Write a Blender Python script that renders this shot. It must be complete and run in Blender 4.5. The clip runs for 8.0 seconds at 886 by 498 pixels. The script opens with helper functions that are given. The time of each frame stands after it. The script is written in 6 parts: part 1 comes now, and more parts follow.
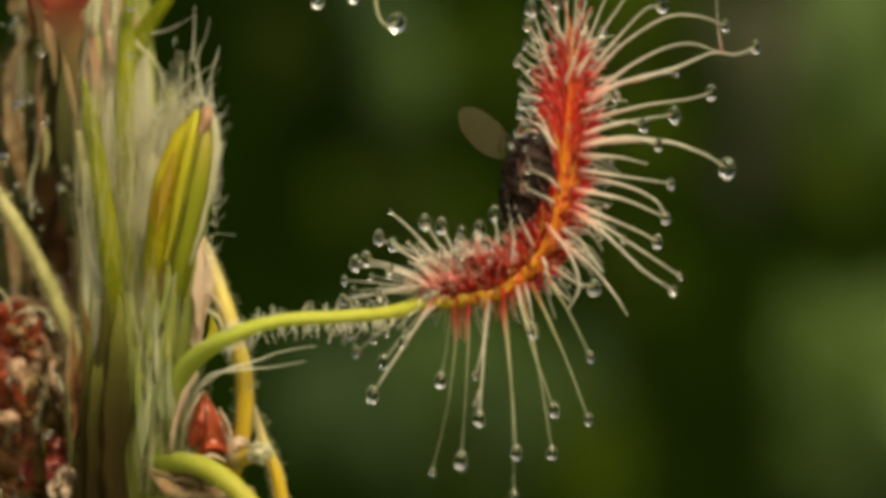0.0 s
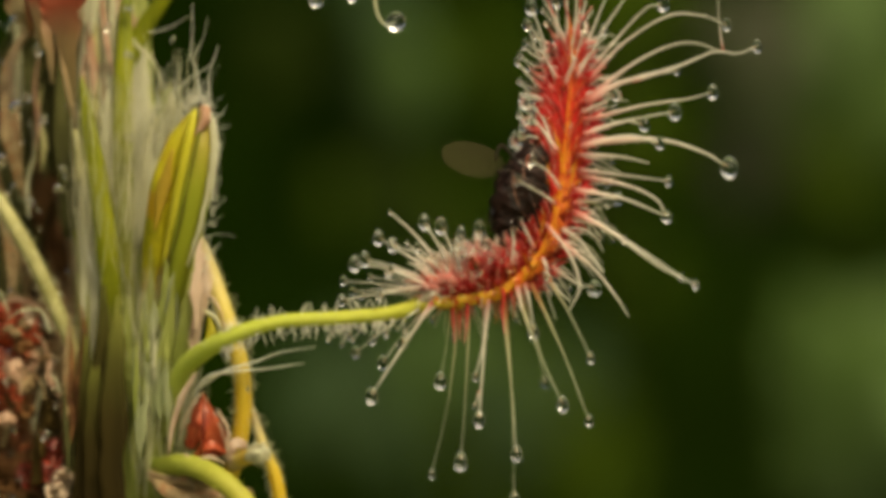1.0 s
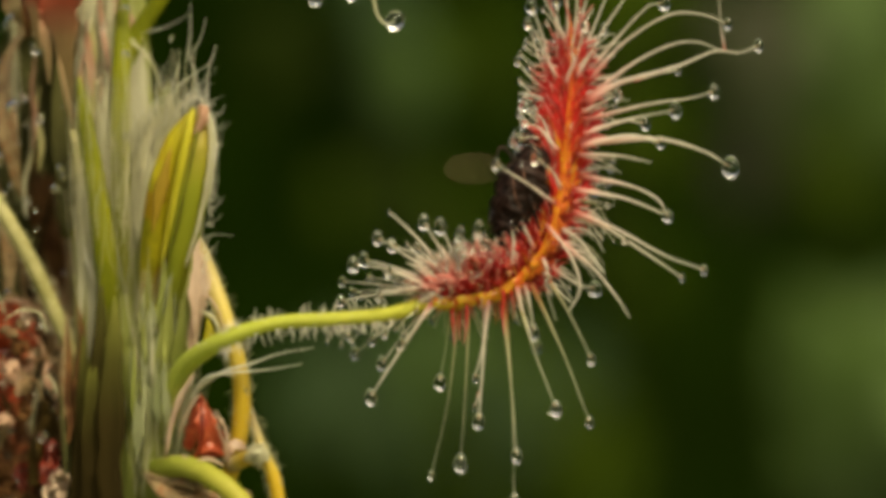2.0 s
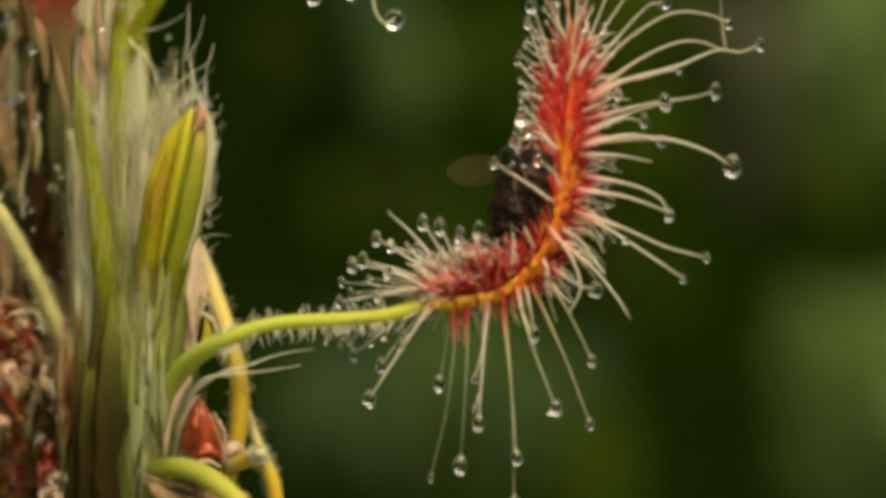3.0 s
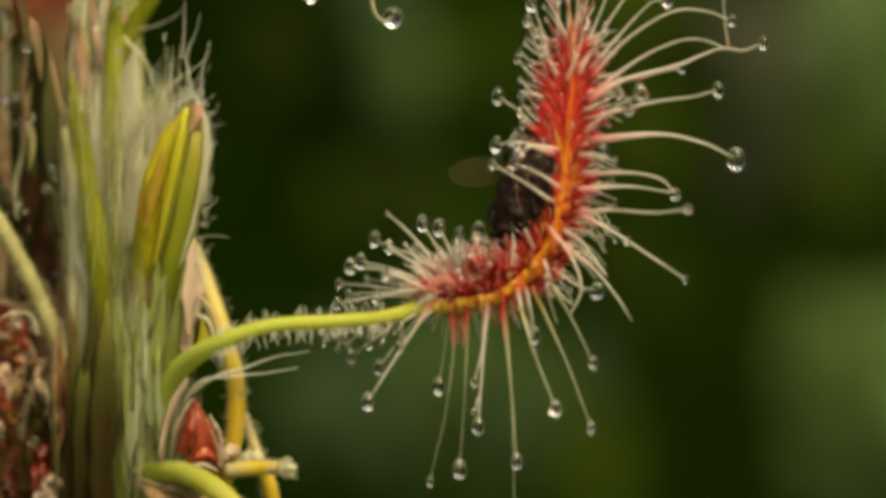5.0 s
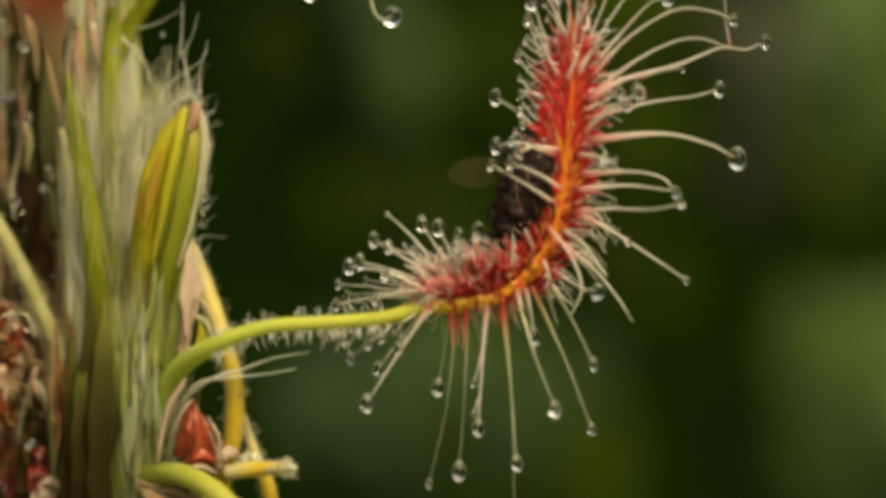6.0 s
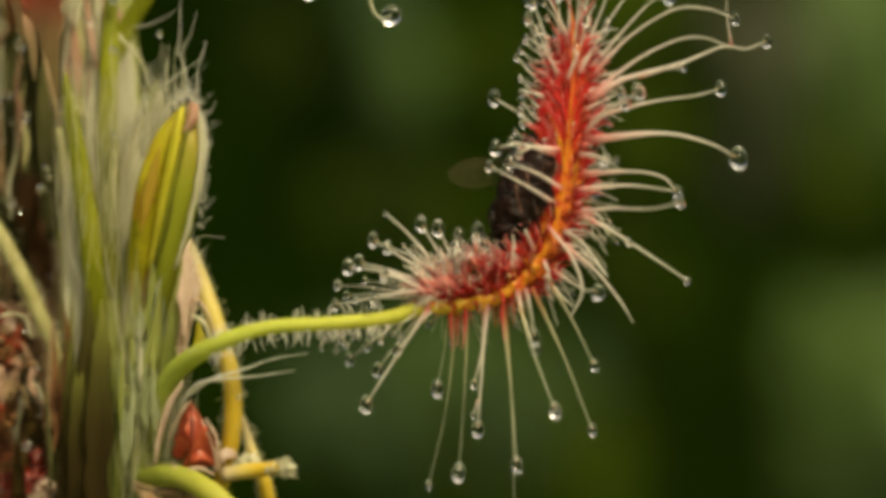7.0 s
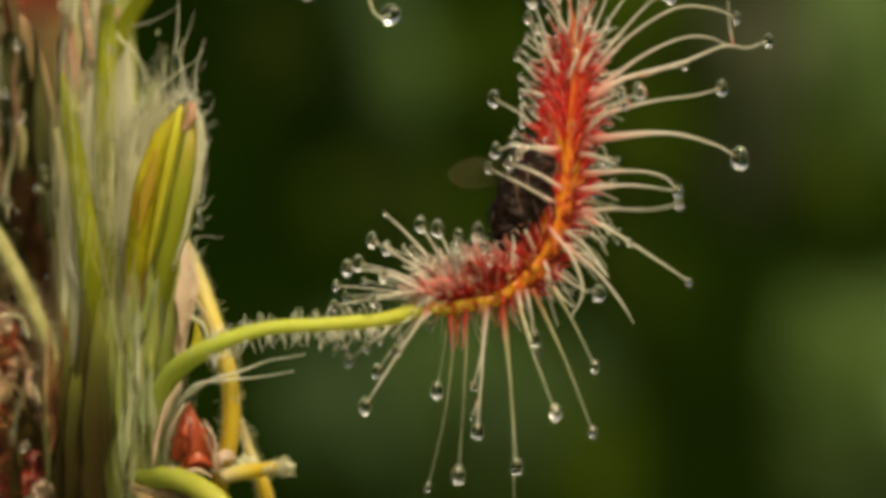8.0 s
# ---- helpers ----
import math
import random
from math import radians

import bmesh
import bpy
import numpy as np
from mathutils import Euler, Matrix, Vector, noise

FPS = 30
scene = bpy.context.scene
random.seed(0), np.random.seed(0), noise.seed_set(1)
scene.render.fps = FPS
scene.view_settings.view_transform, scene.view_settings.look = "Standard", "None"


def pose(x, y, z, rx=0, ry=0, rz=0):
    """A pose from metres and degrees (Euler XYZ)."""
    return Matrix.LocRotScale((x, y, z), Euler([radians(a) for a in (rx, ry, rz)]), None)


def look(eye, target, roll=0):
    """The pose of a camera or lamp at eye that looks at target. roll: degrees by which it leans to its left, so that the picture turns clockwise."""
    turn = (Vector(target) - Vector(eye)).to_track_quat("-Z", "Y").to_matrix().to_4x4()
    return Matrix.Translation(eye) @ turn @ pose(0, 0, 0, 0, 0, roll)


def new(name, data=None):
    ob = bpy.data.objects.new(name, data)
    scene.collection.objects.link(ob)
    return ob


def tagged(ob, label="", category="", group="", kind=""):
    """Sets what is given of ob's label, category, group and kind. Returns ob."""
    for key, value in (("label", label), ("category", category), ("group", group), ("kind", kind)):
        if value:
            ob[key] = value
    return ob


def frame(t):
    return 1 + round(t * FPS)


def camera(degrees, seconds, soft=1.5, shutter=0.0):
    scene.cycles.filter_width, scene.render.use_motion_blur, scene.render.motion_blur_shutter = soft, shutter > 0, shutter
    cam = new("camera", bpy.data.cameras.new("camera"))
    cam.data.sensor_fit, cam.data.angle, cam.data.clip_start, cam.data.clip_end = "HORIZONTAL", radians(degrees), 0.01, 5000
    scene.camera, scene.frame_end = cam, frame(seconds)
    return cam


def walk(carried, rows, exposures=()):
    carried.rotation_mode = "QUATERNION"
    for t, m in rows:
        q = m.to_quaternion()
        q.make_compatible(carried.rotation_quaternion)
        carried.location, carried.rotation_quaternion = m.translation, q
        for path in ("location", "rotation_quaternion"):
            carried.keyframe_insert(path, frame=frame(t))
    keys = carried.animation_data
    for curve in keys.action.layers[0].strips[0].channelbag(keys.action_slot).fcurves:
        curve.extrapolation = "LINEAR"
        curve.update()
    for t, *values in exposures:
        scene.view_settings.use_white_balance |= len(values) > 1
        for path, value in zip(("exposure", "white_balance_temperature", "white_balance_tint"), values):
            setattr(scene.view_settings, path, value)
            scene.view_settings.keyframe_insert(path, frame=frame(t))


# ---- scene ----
MM = 0.001

# ---- camera ----
cam = camera(15, 8.0, soft=4.8)
cam.data.dof.use_dof = True
cam.data.dof.aperture_fstop = 28
EYE, AHEAD = Vector((0, -132.3, 80)) * MM, Vector((2.69, 0, 82.69)) * MM


def eye_at(t):
    """A slow, even slide towards the trap."""
    return EYE.lerp(AHEAD, 0.0503 * t / 8)


walk(cam, [(t, look(eye_at(t), eye_at(t) + Vector((0, 1, 0)))) for t in range(9)],
     [(t, 0.24, 8500, -6) for t in (0, 8)])

# ---- light ----
world = bpy.data.worlds.new("sky")
scene.world = world
world.use_nodes = True
_n = world.node_tree.nodes
_sky = _n.new("ShaderNodeTexSky")
_sky.sky_type, _sky.sun_disc = "NISHITA", False
_sky.air_density, _sky.dust_density, _sky.ozone_density = 0.4, 8, 0.3
_sky.sun_elevation, _sky.sun_rotation = radians(50), radians(155)
world.node_tree.links.new(_sky.outputs[0], _n["Background"].inputs[0])
_n["Background"].inputs[1].default_value = 0.14
sun = new("sun", bpy.data.lights.new("sun", "SUN"))
sun.data.energy, sun.data.angle, sun.data.color = 1.7, radians(12), (1, 0.93, 0.8)
sun.matrix_world = look((0.35, -0.75, 1.0), (0, 0, 0))


# ---- materials ----
def nodes_of(name):
    m = bpy.data.materials.new(name)
    m.use_nodes = True
    return m, m.node_tree.nodes, m.node_tree.links, m.node_tree.nodes["Principled BSDF"]


def ramp(n, stops):
    r = n.new("ShaderNodeValToRGB")
    while len(r.color_ramp.elements) < len(stops):
        r.color_ramp.elements.new(0.5)
    for e, (p, c) in zip(r.color_ramp.elements, stops):
        e.position, e.color = p, (*c, 1)
    return r


def living(name, low, high, size=0.8, rough=0.5, through_light=0.25, along=(), bump=0.3, stretch=(1, 1, 1), spec=0.4, spots=None, clear=0.0):
    """Plant tissue: two scales of mottling, fine relief and some light coming through. size: of the mottling, in millimetres;
    along: colour stops from the root to the tip of the piece, mixed half and half with the mottling."""
    m, n, l, b = nodes_of(name)
    co = n.new("ShaderNodeTexCoord")
    mp = n.new("ShaderNodeMapping")
    mp.inputs["Scale"].default_value = stretch
    l.new(co.outputs["Object"], mp.inputs["Vector"])
    big, fine = n.new("ShaderNodeTexNoise"), n.new("ShaderNodeTexNoise")
    big.inputs["Scale"].default_value, fine.inputs["Scale"].default_value = 1000 / size, 6000 / size
    big.inputs["Detail"].default_value, fine.inputs["Detail"].default_value = 3, 2
    for x in (big, fine):
        l.new(mp.outputs[0], x.inputs["Vector"])
    add = n.new("ShaderNodeMath")
    add.operation = "MULTIPLY_ADD"
    add.inputs[1].default_value = 0.35
    l.new(fine.outputs[0], add.inputs[0])
    l.new(big.outputs[0], add.inputs[2])
    r = ramp(n, [(0.45, low), (0.9, high)])
    l.new(add.outputs[0], r.inputs[0])
    out = r.outputs[0]
    if along:
        at = n.new("ShaderNodeAttribute")
        at.attribute_name = "along"
        q = ramp(n, along)
        l.new(at.outputs["Fac"], q.inputs[0])
        mix = n.new("ShaderNodeMix")
        mix.data_type, mix.inputs[0].default_value = "RGBA", 0.84
        l.new(out, mix.inputs[6])
        l.new(q.outputs[0], mix.inputs[7])
        out = mix.outputs[2]
    if spots:
        v = n.new("ShaderNodeTexNoise")
        v.inputs["Scale"].default_value = 1000 / spots[1]
        l.new(co.outputs["Object"], v.inputs["Vector"])
        k = ramp(n, [(0.52, (0, 0, 0)), (0.62, (1, 1, 1))])
        l.new(v.outputs[0], k.inputs[0])
        mix = n.new("ShaderNodeMix")
        mix.data_type = "RGBA"
        l.new(k.outputs[0], mix.inputs[0])
        l.new(out, mix.inputs[6])
        mix.inputs[7].default_value = (*spots[0], 1)
        out = mix.outputs[2]
    l.new(out, b.inputs["Base Color"])
    b.inputs["Roughness"].default_value = rough
    b.inputs["Specular IOR Level"].default_value = spec
    bp = n.new("ShaderNodeBump")
    bp.inputs["Strength"].default_value, bp.inputs["Distance"].default_value = bump, 0.00008 * size
    l.new(add.outputs[0], bp.inputs["Height"])
    l.new(bp.outputs[0], b.inputs["Normal"])
    if through_light:
        tr, mx = n.new("ShaderNodeBsdfTranslucent"), n.new("ShaderNodeMixShader")
        mx.inputs[0].default_value = through_light
        l.new(out, tr.inputs[0])
        l.new(b.outputs[0], mx.inputs[1])
        l.new(tr.outputs[0], mx.inputs[2])
        out = mx.outputs[0]
        if clear:
            see, my = n.new("ShaderNodeBsdfTransparent"), n.new("ShaderNodeMixShader")
            my.inputs[0].default_value = clear
            l.new(out, my.inputs[1])
            l.new(see.outputs[0], my.inputs[2])
            out = my.outputs[0]
        l.new(out, n["Material Output"].inputs["Surface"])
    return m


RED, PINK, CREAM, PALE = (0.7, 0.05, 0.04), (0.84, 0.38, 0.34), (0.88, 0.8, 0.72), (0.84, 0.84, 0.73)
M_TENT = living("tentacle_flesh", (0.7, 0.6, 0.52), (0.88, 0.84, 0.76), 0.4, 0.25, 0.5,
                [(0, RED), (0.07, PINK), (0.17, (0.88, 0.7, 0.64)), (0.32, CREAM), (1, PALE)], clear=0.26)
M_TENT_LOW = living("tentacle_flesh_green", (0.4, 0.38, 0.15), (0.6, 0.55, 0.28), 0.4, 0.35, 0.4,
                    [(0, (0.62, 0.12, 0.06)), (0.1, (0.62, 0.32, 0.16)), (0.24, (0.64, 0.6, 0.4)), (1, (0.76, 0.79, 0.64))], clear=0.42)
M_TENT_RED = living("tentacle_flesh_red", (0.56, 0.025, 0.03), (0.74, 0.13, 0.11), 0.3, 0.3, 0.55,
                    [(0, (0.56, 0.012, 0.018)), (0.5, (0.7, 0.045, 0.055)), (1, (0.84, 0.42, 0.4))], clear=0.12)
M_TENT_MIX = living("tentacle_flesh_red_to_cream", (0.66, 0.3, 0.24), (0.84, 0.6, 0.5), 0.3, 0.25, 0.5,
                    [(0, (0.58, 0.02, 0.02)), (0.4, (0.74, 0.2, 0.15)), (0.75, (0.85, 0.6, 0.5)), (1, CREAM)], clear=0.15)
M_PAD = living("pink_pad", (0.72, 0.28, 0.24), (0.86, 0.5, 0.44), 0.5, 0.3, 0.55, [(0, (0.88, 0.66, 0.6)), (0.4, (0.84, 0.4, 0.36)), (1, (0.7, 0.08, 0.06))], bump=0.5, clear=0.25)
M_GLAND = living("gland", (0.4, 0.26, 0.14), (0.6, 0.45, 0.28), 0.2, 0.3, 0.1)
# Maroon stretch in the bend: pigment, plus the trap's inner shade put into colour.
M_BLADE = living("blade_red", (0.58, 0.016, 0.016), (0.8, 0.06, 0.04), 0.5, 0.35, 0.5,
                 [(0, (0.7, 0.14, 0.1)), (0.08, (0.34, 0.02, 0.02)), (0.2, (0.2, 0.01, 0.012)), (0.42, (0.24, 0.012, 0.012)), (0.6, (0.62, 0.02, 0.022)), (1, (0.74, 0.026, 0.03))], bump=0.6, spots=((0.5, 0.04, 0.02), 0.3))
M_VEIN = living("vein_orange", (0.5, 0.045, 0.02), (0.62, 0.12, 0.03), 0.4, 0.4, 0.3)
M_FLANK = living("midrib_flank_orange", (0.6, 0.08, 0.02), (0.76, 0.24, 0.04), 0.3, 0.4, 0.4, bump=0.9, spots=((0.34, 0.02, 0.015), 0.22))
M_RIB = living("midrib_orange", (0.62, 0.2, 0.02), (0.75, 0.4, 0.04), 0.4, 0.4, 0.25,
               [(0, (0.6, 0.5, 0.06)), (0.18, (0.7, 0.36, 0.03)), (0.4, (0.66, 0.22, 0.02)), (0.65, (0.66, 0.2, 0.02)), (0.85, (0.6, 0.08, 0.02)), (1, (0.55, 0.03, 0.02))], bump=0.9, spots=((0.56, 0.07, 0.015), 0.3))
M_PETIOLE = living("petiole_green", (0.24, 0.34, 0.02), (0.66, 0.68, 0.16), 0.45, 0.5, 0.35,
                   [(0, (0.38, 0.44, 0.09)), (0.3, (0.48, 0.54, 0.1)), (1, (0.62, 0.58, 0.08))], bump=0.5, spec=0.3)
# Dull green; the darkening to the root is shadow put into the colour.
M_PETIOLE_D = living("petiole_dull_green_shade", (0.13, 0.17, 0.02), (0.42, 0.42, 0.12), 0.5, 0.55, 0.3,
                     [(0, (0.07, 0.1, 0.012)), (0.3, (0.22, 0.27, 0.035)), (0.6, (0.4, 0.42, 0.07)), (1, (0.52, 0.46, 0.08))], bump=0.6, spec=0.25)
M_YELLOW = living("stalk_yellow", (0.5, 0.36, 0.04), (0.68, 0.52, 0.1), 0.8, 0.45, 0.25,
                  [(0, (0.5, 0.4, 0.28)), (0.2, (0.5, 0.42, 0.22)), (0.36, (0.62, 0.5, 0.14)), (0.6, (0.64, 0.44, 0.05)), (1, (0.58, 0.37, 0.03))], bump=0.6, spec=0.25)
M_LEAF = living("young_leaf", (0.13, 0.15, 0.01), (0.3, 0.31, 0.02), 0.9, 0.5, 0.3, stretch=(1, 1, 0.15), spec=0.25)
M_LEAF_Y = living("young_leaf_yellow", (0.24, 0.23, 0.01), (0.66, 0.56, 0.04), 0.7, 0.5, 0.35, stretch=(1, 1, 0.12), spots=((0.48, 0.3, 0.02), 1.6))
M_LEAF_B = living("young_leaf_bright_yellow", (0.5, 0.46, 0.03), (0.76, 0.68, 0.1), 0.6, 0.45, 0.4, stretch=(1, 1, 0.12))
# Darker copy of the young leaf, for the shade in its groove.
M_LEAF_D = living("young_leaf_groove_shade", (0.08, 0.09, 0.006), (0.2, 0.2, 0.015), 0.6, 0.5, 0.25, stretch=(1, 1, 0.12))
M_LEAF_T = living("young_leaf_brown_tip", (0.2, 0.22, 0.015), (0.42, 0.42, 0.03), 0.8, 0.5, 0.3, [(0, (0.26, 0.3, 0.03)), (0.62, (0.3, 0.32, 0.03)), (0.9, (0.38, 0.27, 0.05)), (1, (0.5, 0.32, 0.18))], stretch=(1, 1, 0.15))
M_STEM = living("stem_green", (0.18, 0.21, 0.035), (0.44, 0.44, 0.14), 0.9, 0.6, 0.1, stretch=(1, 1, 0.12), spots=((0.2, 0.22, 0.045), 2.0))
M_SHEATH = living("sheath_green", (0.24, 0.27, 0.05), (0.54, 0.52, 0.2), 0.5, 0.6, 0.4, stretch=(1, 1, 0.08), spec=0.2)
# Blackish brown: the shade of the hollow beside the stem as a colour.
M_DARK = living("hollow_shade_brown", (0.012, 0.007, 0.002), (0.055, 0.034, 0.008), 0.9, 0.8, 0.05, stretch=(1, 1, 0.15), bump=0.8, spec=0.08)
# Old leaf base; its darkening to the foot holds the stem's shade.
M_BASE = living("old_leaf_base_shade", (0.03, 0.018, 0.004), (0.1, 0.066, 0.016), 0.9, 0.8, 0.1, [(0, (0.014, 0.009, 0.002)), (0.4, (0.02, 0.015, 0.003)), (0.65, (0.045, 0.045, 0.009)), (1, (0.16, 0.17, 0.035))], stretch=(1, 1, 0.15), bump=0.8, spec=0.08)
M_HAZE = living("faded_membrane", (0.4, 0.39, 0.25), (0.68, 0.66, 0.49), 0.9, 0.7, 0.45, stretch=(1, 1, 0.1), spec=0.12)
M_HAZE_G = living("green_membrane", (0.24, 0.27, 0.06), (0.5, 0.5, 0.22), 0.8, 0.65, 0.4, [(0, (0.2, 0.23, 0.045)), (0.55, (0.3, 0.33, 0.09)), (1, (0.33, 0.34, 0.1))], stretch=(1, 1, 0.08), spec=0.15)
M_VEIL = living("pale_veil", (0.34, 0.38, 0.18), (0.6, 0.62, 0.4), 0.6, 0.6, 0.5, stretch=(1, 1, 0.12), spec=0.15, clear=0.4)
M_ROSE_FADE = living("withered_rose_fading", (0.3, 0.07, 0.04), (0.58, 0.3, 0.19), 0.8, 0.6, 0.5, [(0, (0.4, 0.05, 0.03)), (0.34, (0.64, 0.16, 0.1)), (0.46, (0.66, 0.3, 0.2)), (0.62, (0.58, 0.42, 0.26)), (1, (0.46, 0.4, 0.22))], stretch=(1, 1, 0.2), bump=1.0, spec=0.15, clear=0.1)
M_ROSE = living("withered_rose", (0.5, 0.16, 0.08), (0.7, 0.34, 0.2), 0.8, 0.6, 0.45, [(0, (0.42, 0.36, 0.2)), (0.45, (0.46, 0.34, 0.2)), (0.66, (0.46, 0.29, 0.19)), (0.82, (0.42, 0.15, 0.085)), (1, (0.36, 0.06, 0.035))], stretch=(1, 1, 0.2), bump=0.6, spec=0.12)
M_ORANGE = living("withered_orange", (0.14, 0.05, 0.015), (0.46, 0.22, 0.09), 0.7, 0.45, 0.4, bump=0.9, spec=0.4, spots=((0.34, 0.09, 0.035), 0.9))
M_ORANGE_B = living("young_leaf_orange", (0.3, 0.2, 0.02), (0.46, 0.3, 0.04), 0.6, 0.5, 0.3, stretch=(1, 1, 0.2))
M_PINKISH = living("pinkish_membrane", (0.54, 0.38, 0.27), (0.8, 0.65, 0.52), 0.5, 0.3, 0.5, stretch=(1, 1, 0.3), spec=0.6)
M_OLD = living("faded_petiole", (0.3, 0.28, 0.1), (0.5, 0.46, 0.22), 0.9, 0.5, 0.2)
M_PINK = living("withered_pink", (0.4, 0.2, 0.12), (0.62, 0.42, 0.3), 0.8, 0.6, 0.4, stretch=(1, 1, 0.2))
M_PAPER = living("papery_membrane", (0.52, 0.5, 0.32), (0.82, 0.79, 0.6), 0.5, 0.65, 0.5, stretch=(1, 1, 0.1), spec=0.15)
M_HAIR = living("white_hair", (0.72, 0.7, 0.6), (0.86, 0.85, 0.78), 0.5, 0.5, 0.5)
M_BROWN = living("dead_brown", (0.045, 0.014, 0.005), (0.2, 0.095, 0.035), 1.0, 0.75, 0.15, bump=0.9, spec=0.15)
M_TAN = living("dead_tan", (0.17, 0.11, 0.05), (0.5, 0.36, 0.2), 0.6, 0.35, 0.35, bump=0.8, spots=((0.34, 0.18, 0.085), 0.5), spec=0.5)
M_RUST = living("dead_red", (0.4, 0.035, 0.018), (0.76, 0.21, 0.1), 0.45, 0.28, 0.5, bump=1.0, spec=0.6, spots=((0.58, 0.11, 0.05), 0.4))
M_MAROON = living("dead_maroon", (0.09, 0.008, 0.006), (0.3, 0.04, 0.02), 0.5, 0.25, 0.3, bump=1.0, spec=0.7)
# Old leaf olive, darkened in the colour for the shaded gaps by the stem.
M_OLIVE = living("old_leaf_gap_shade", (0.03, 0.03, 0.008), (0.1, 0.095, 0.03), 1.2, 0.7, 0.2, stretch=(1, 1, 0.2), bump=0.8, spec=0.15)
M_FLY = living("fly_black", (0.003, 0.0015, 0.001), (0.024, 0.008, 0.005), 0.25, 0.55, 0, bump=1.0, spec=0.2)
M_FLY_HAIR = living("fly_bristle", (0.12, 0.05, 0.035), (0.3, 0.15, 0.1), 0.3, 0.35, 0.2)
# Far leaf green with the background's shade put into the colour.
M_WEED = living("far_leaf_green_shade", (0.008, 0.016, 0.002), (0.02, 0.03, 0.004), 12, 0.8, 0.15, bump=0.1, spec=0.05)
M_WEED_L = living("far_leaf_grey_green", (0.038, 0.07, 0.016), (0.07, 0.115, 0.03), 12, 0.8, 0.15, bump=0.1, spec=0.05)
M_WEED_P = living("far_leaf_pale_green", (0.075, 0.125, 0.042), (0.12, 0.18, 0.068), 12, 0.8, 0.15, bump=0.1, spec=0.05)
M_WEED_T = living("far_leaf_blue_green", (0.028, 0.05, 0.02), (0.045, 0.073, 0.032), 12, 0.8, 0.15, bump=0.1, spec=0.05)
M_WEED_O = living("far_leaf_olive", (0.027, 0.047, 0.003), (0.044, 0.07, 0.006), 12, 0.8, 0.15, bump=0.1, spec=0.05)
M_WEED_B = living("far_leaf_dry", (0.048, 0.052, 0.032), (0.074, 0.078, 0.05), 12, 0.8, 0.15, bump=0.1, spec=0.05)
M_GROUND = living("bog_moss", (0.06, 0.08, 0.035), (0.15, 0.17, 0.09), 15, 0.9, 0, bump=1)
# Near-black: deep shade put into the colour, since nothing shades the bank.
M_HEDGE = living("growth_painted_shade", (0.0014, 0.0036, 0.0003), (0.0048, 0.0115, 0.0007), 60, 0.9, 0, bump=0, spec=0.0)

M_DROP, _dn, _dl, _db = nodes_of("clear_mucilage")
_db.inputs["Base Color"].default_value = (1, 1, 0.97, 1)
_db.inputs["Transmission Weight"].default_value = 1
_db.inputs["Roughness"].default_value, _db.inputs["IOR"].default_value = 0.02, 1.38

M_WING, _wn, _wl, _wb = nodes_of("fly_wing")
_wb.inputs["Base Color"].default_value = (0.15, 0.11, 0.065, 1)
_wb.inputs["Roughness"].default_value = 0.3
_wt, _wm = _wn.new("ShaderNodeBsdfTransparent"), _wn.new("ShaderNodeMixShader")
_wm.inputs[0].default_value = 0.86
_wl.new(_wb.outputs[0], _wm.inputs[1])
_wl.new(_wt.outputs[0], _wm.inputs[2])
_wl.new(_wm.outputs[0], _wn["Material Output"].inputs["Surface"])


# ---- building ----
def V(p):
    return Vector(p) * MM


def spline(pts, n):
    """n + 1 points on a smooth line through pts."""
    pts = [Vector(p) for p in pts]
    if len(pts) == 2:
        return [pts[0].lerp(pts[1], i / n) for i in range(n + 1)]
    p = [pts[0] * 2 - pts[1], *pts, pts[-1] * 2 - pts[-2]]
    out = []
    for i in range(n + 1):
        s = i / n * (len(pts) - 1)
        k = min(int(s), len(pts) - 2)
        t = s - k
        a, b, c, d = p[k:k + 4]
        out.append(0.5 * (2 * b + (c - a) * t + (2 * a - 5 * b + 4 * c - d) * t * t + (3 * b - a - 3 * c + d) * t ** 3))
    return out


def value(keys, t):
    """A number that runs evenly from key to key."""
    if not isinstance(keys, (tuple, list)):
        return keys
    s = t * (len(keys) - 1)
    k = min(int(s), len(keys) - 2)
    return keys[k] + (keys[k + 1] - keys[k]) * (s - k)


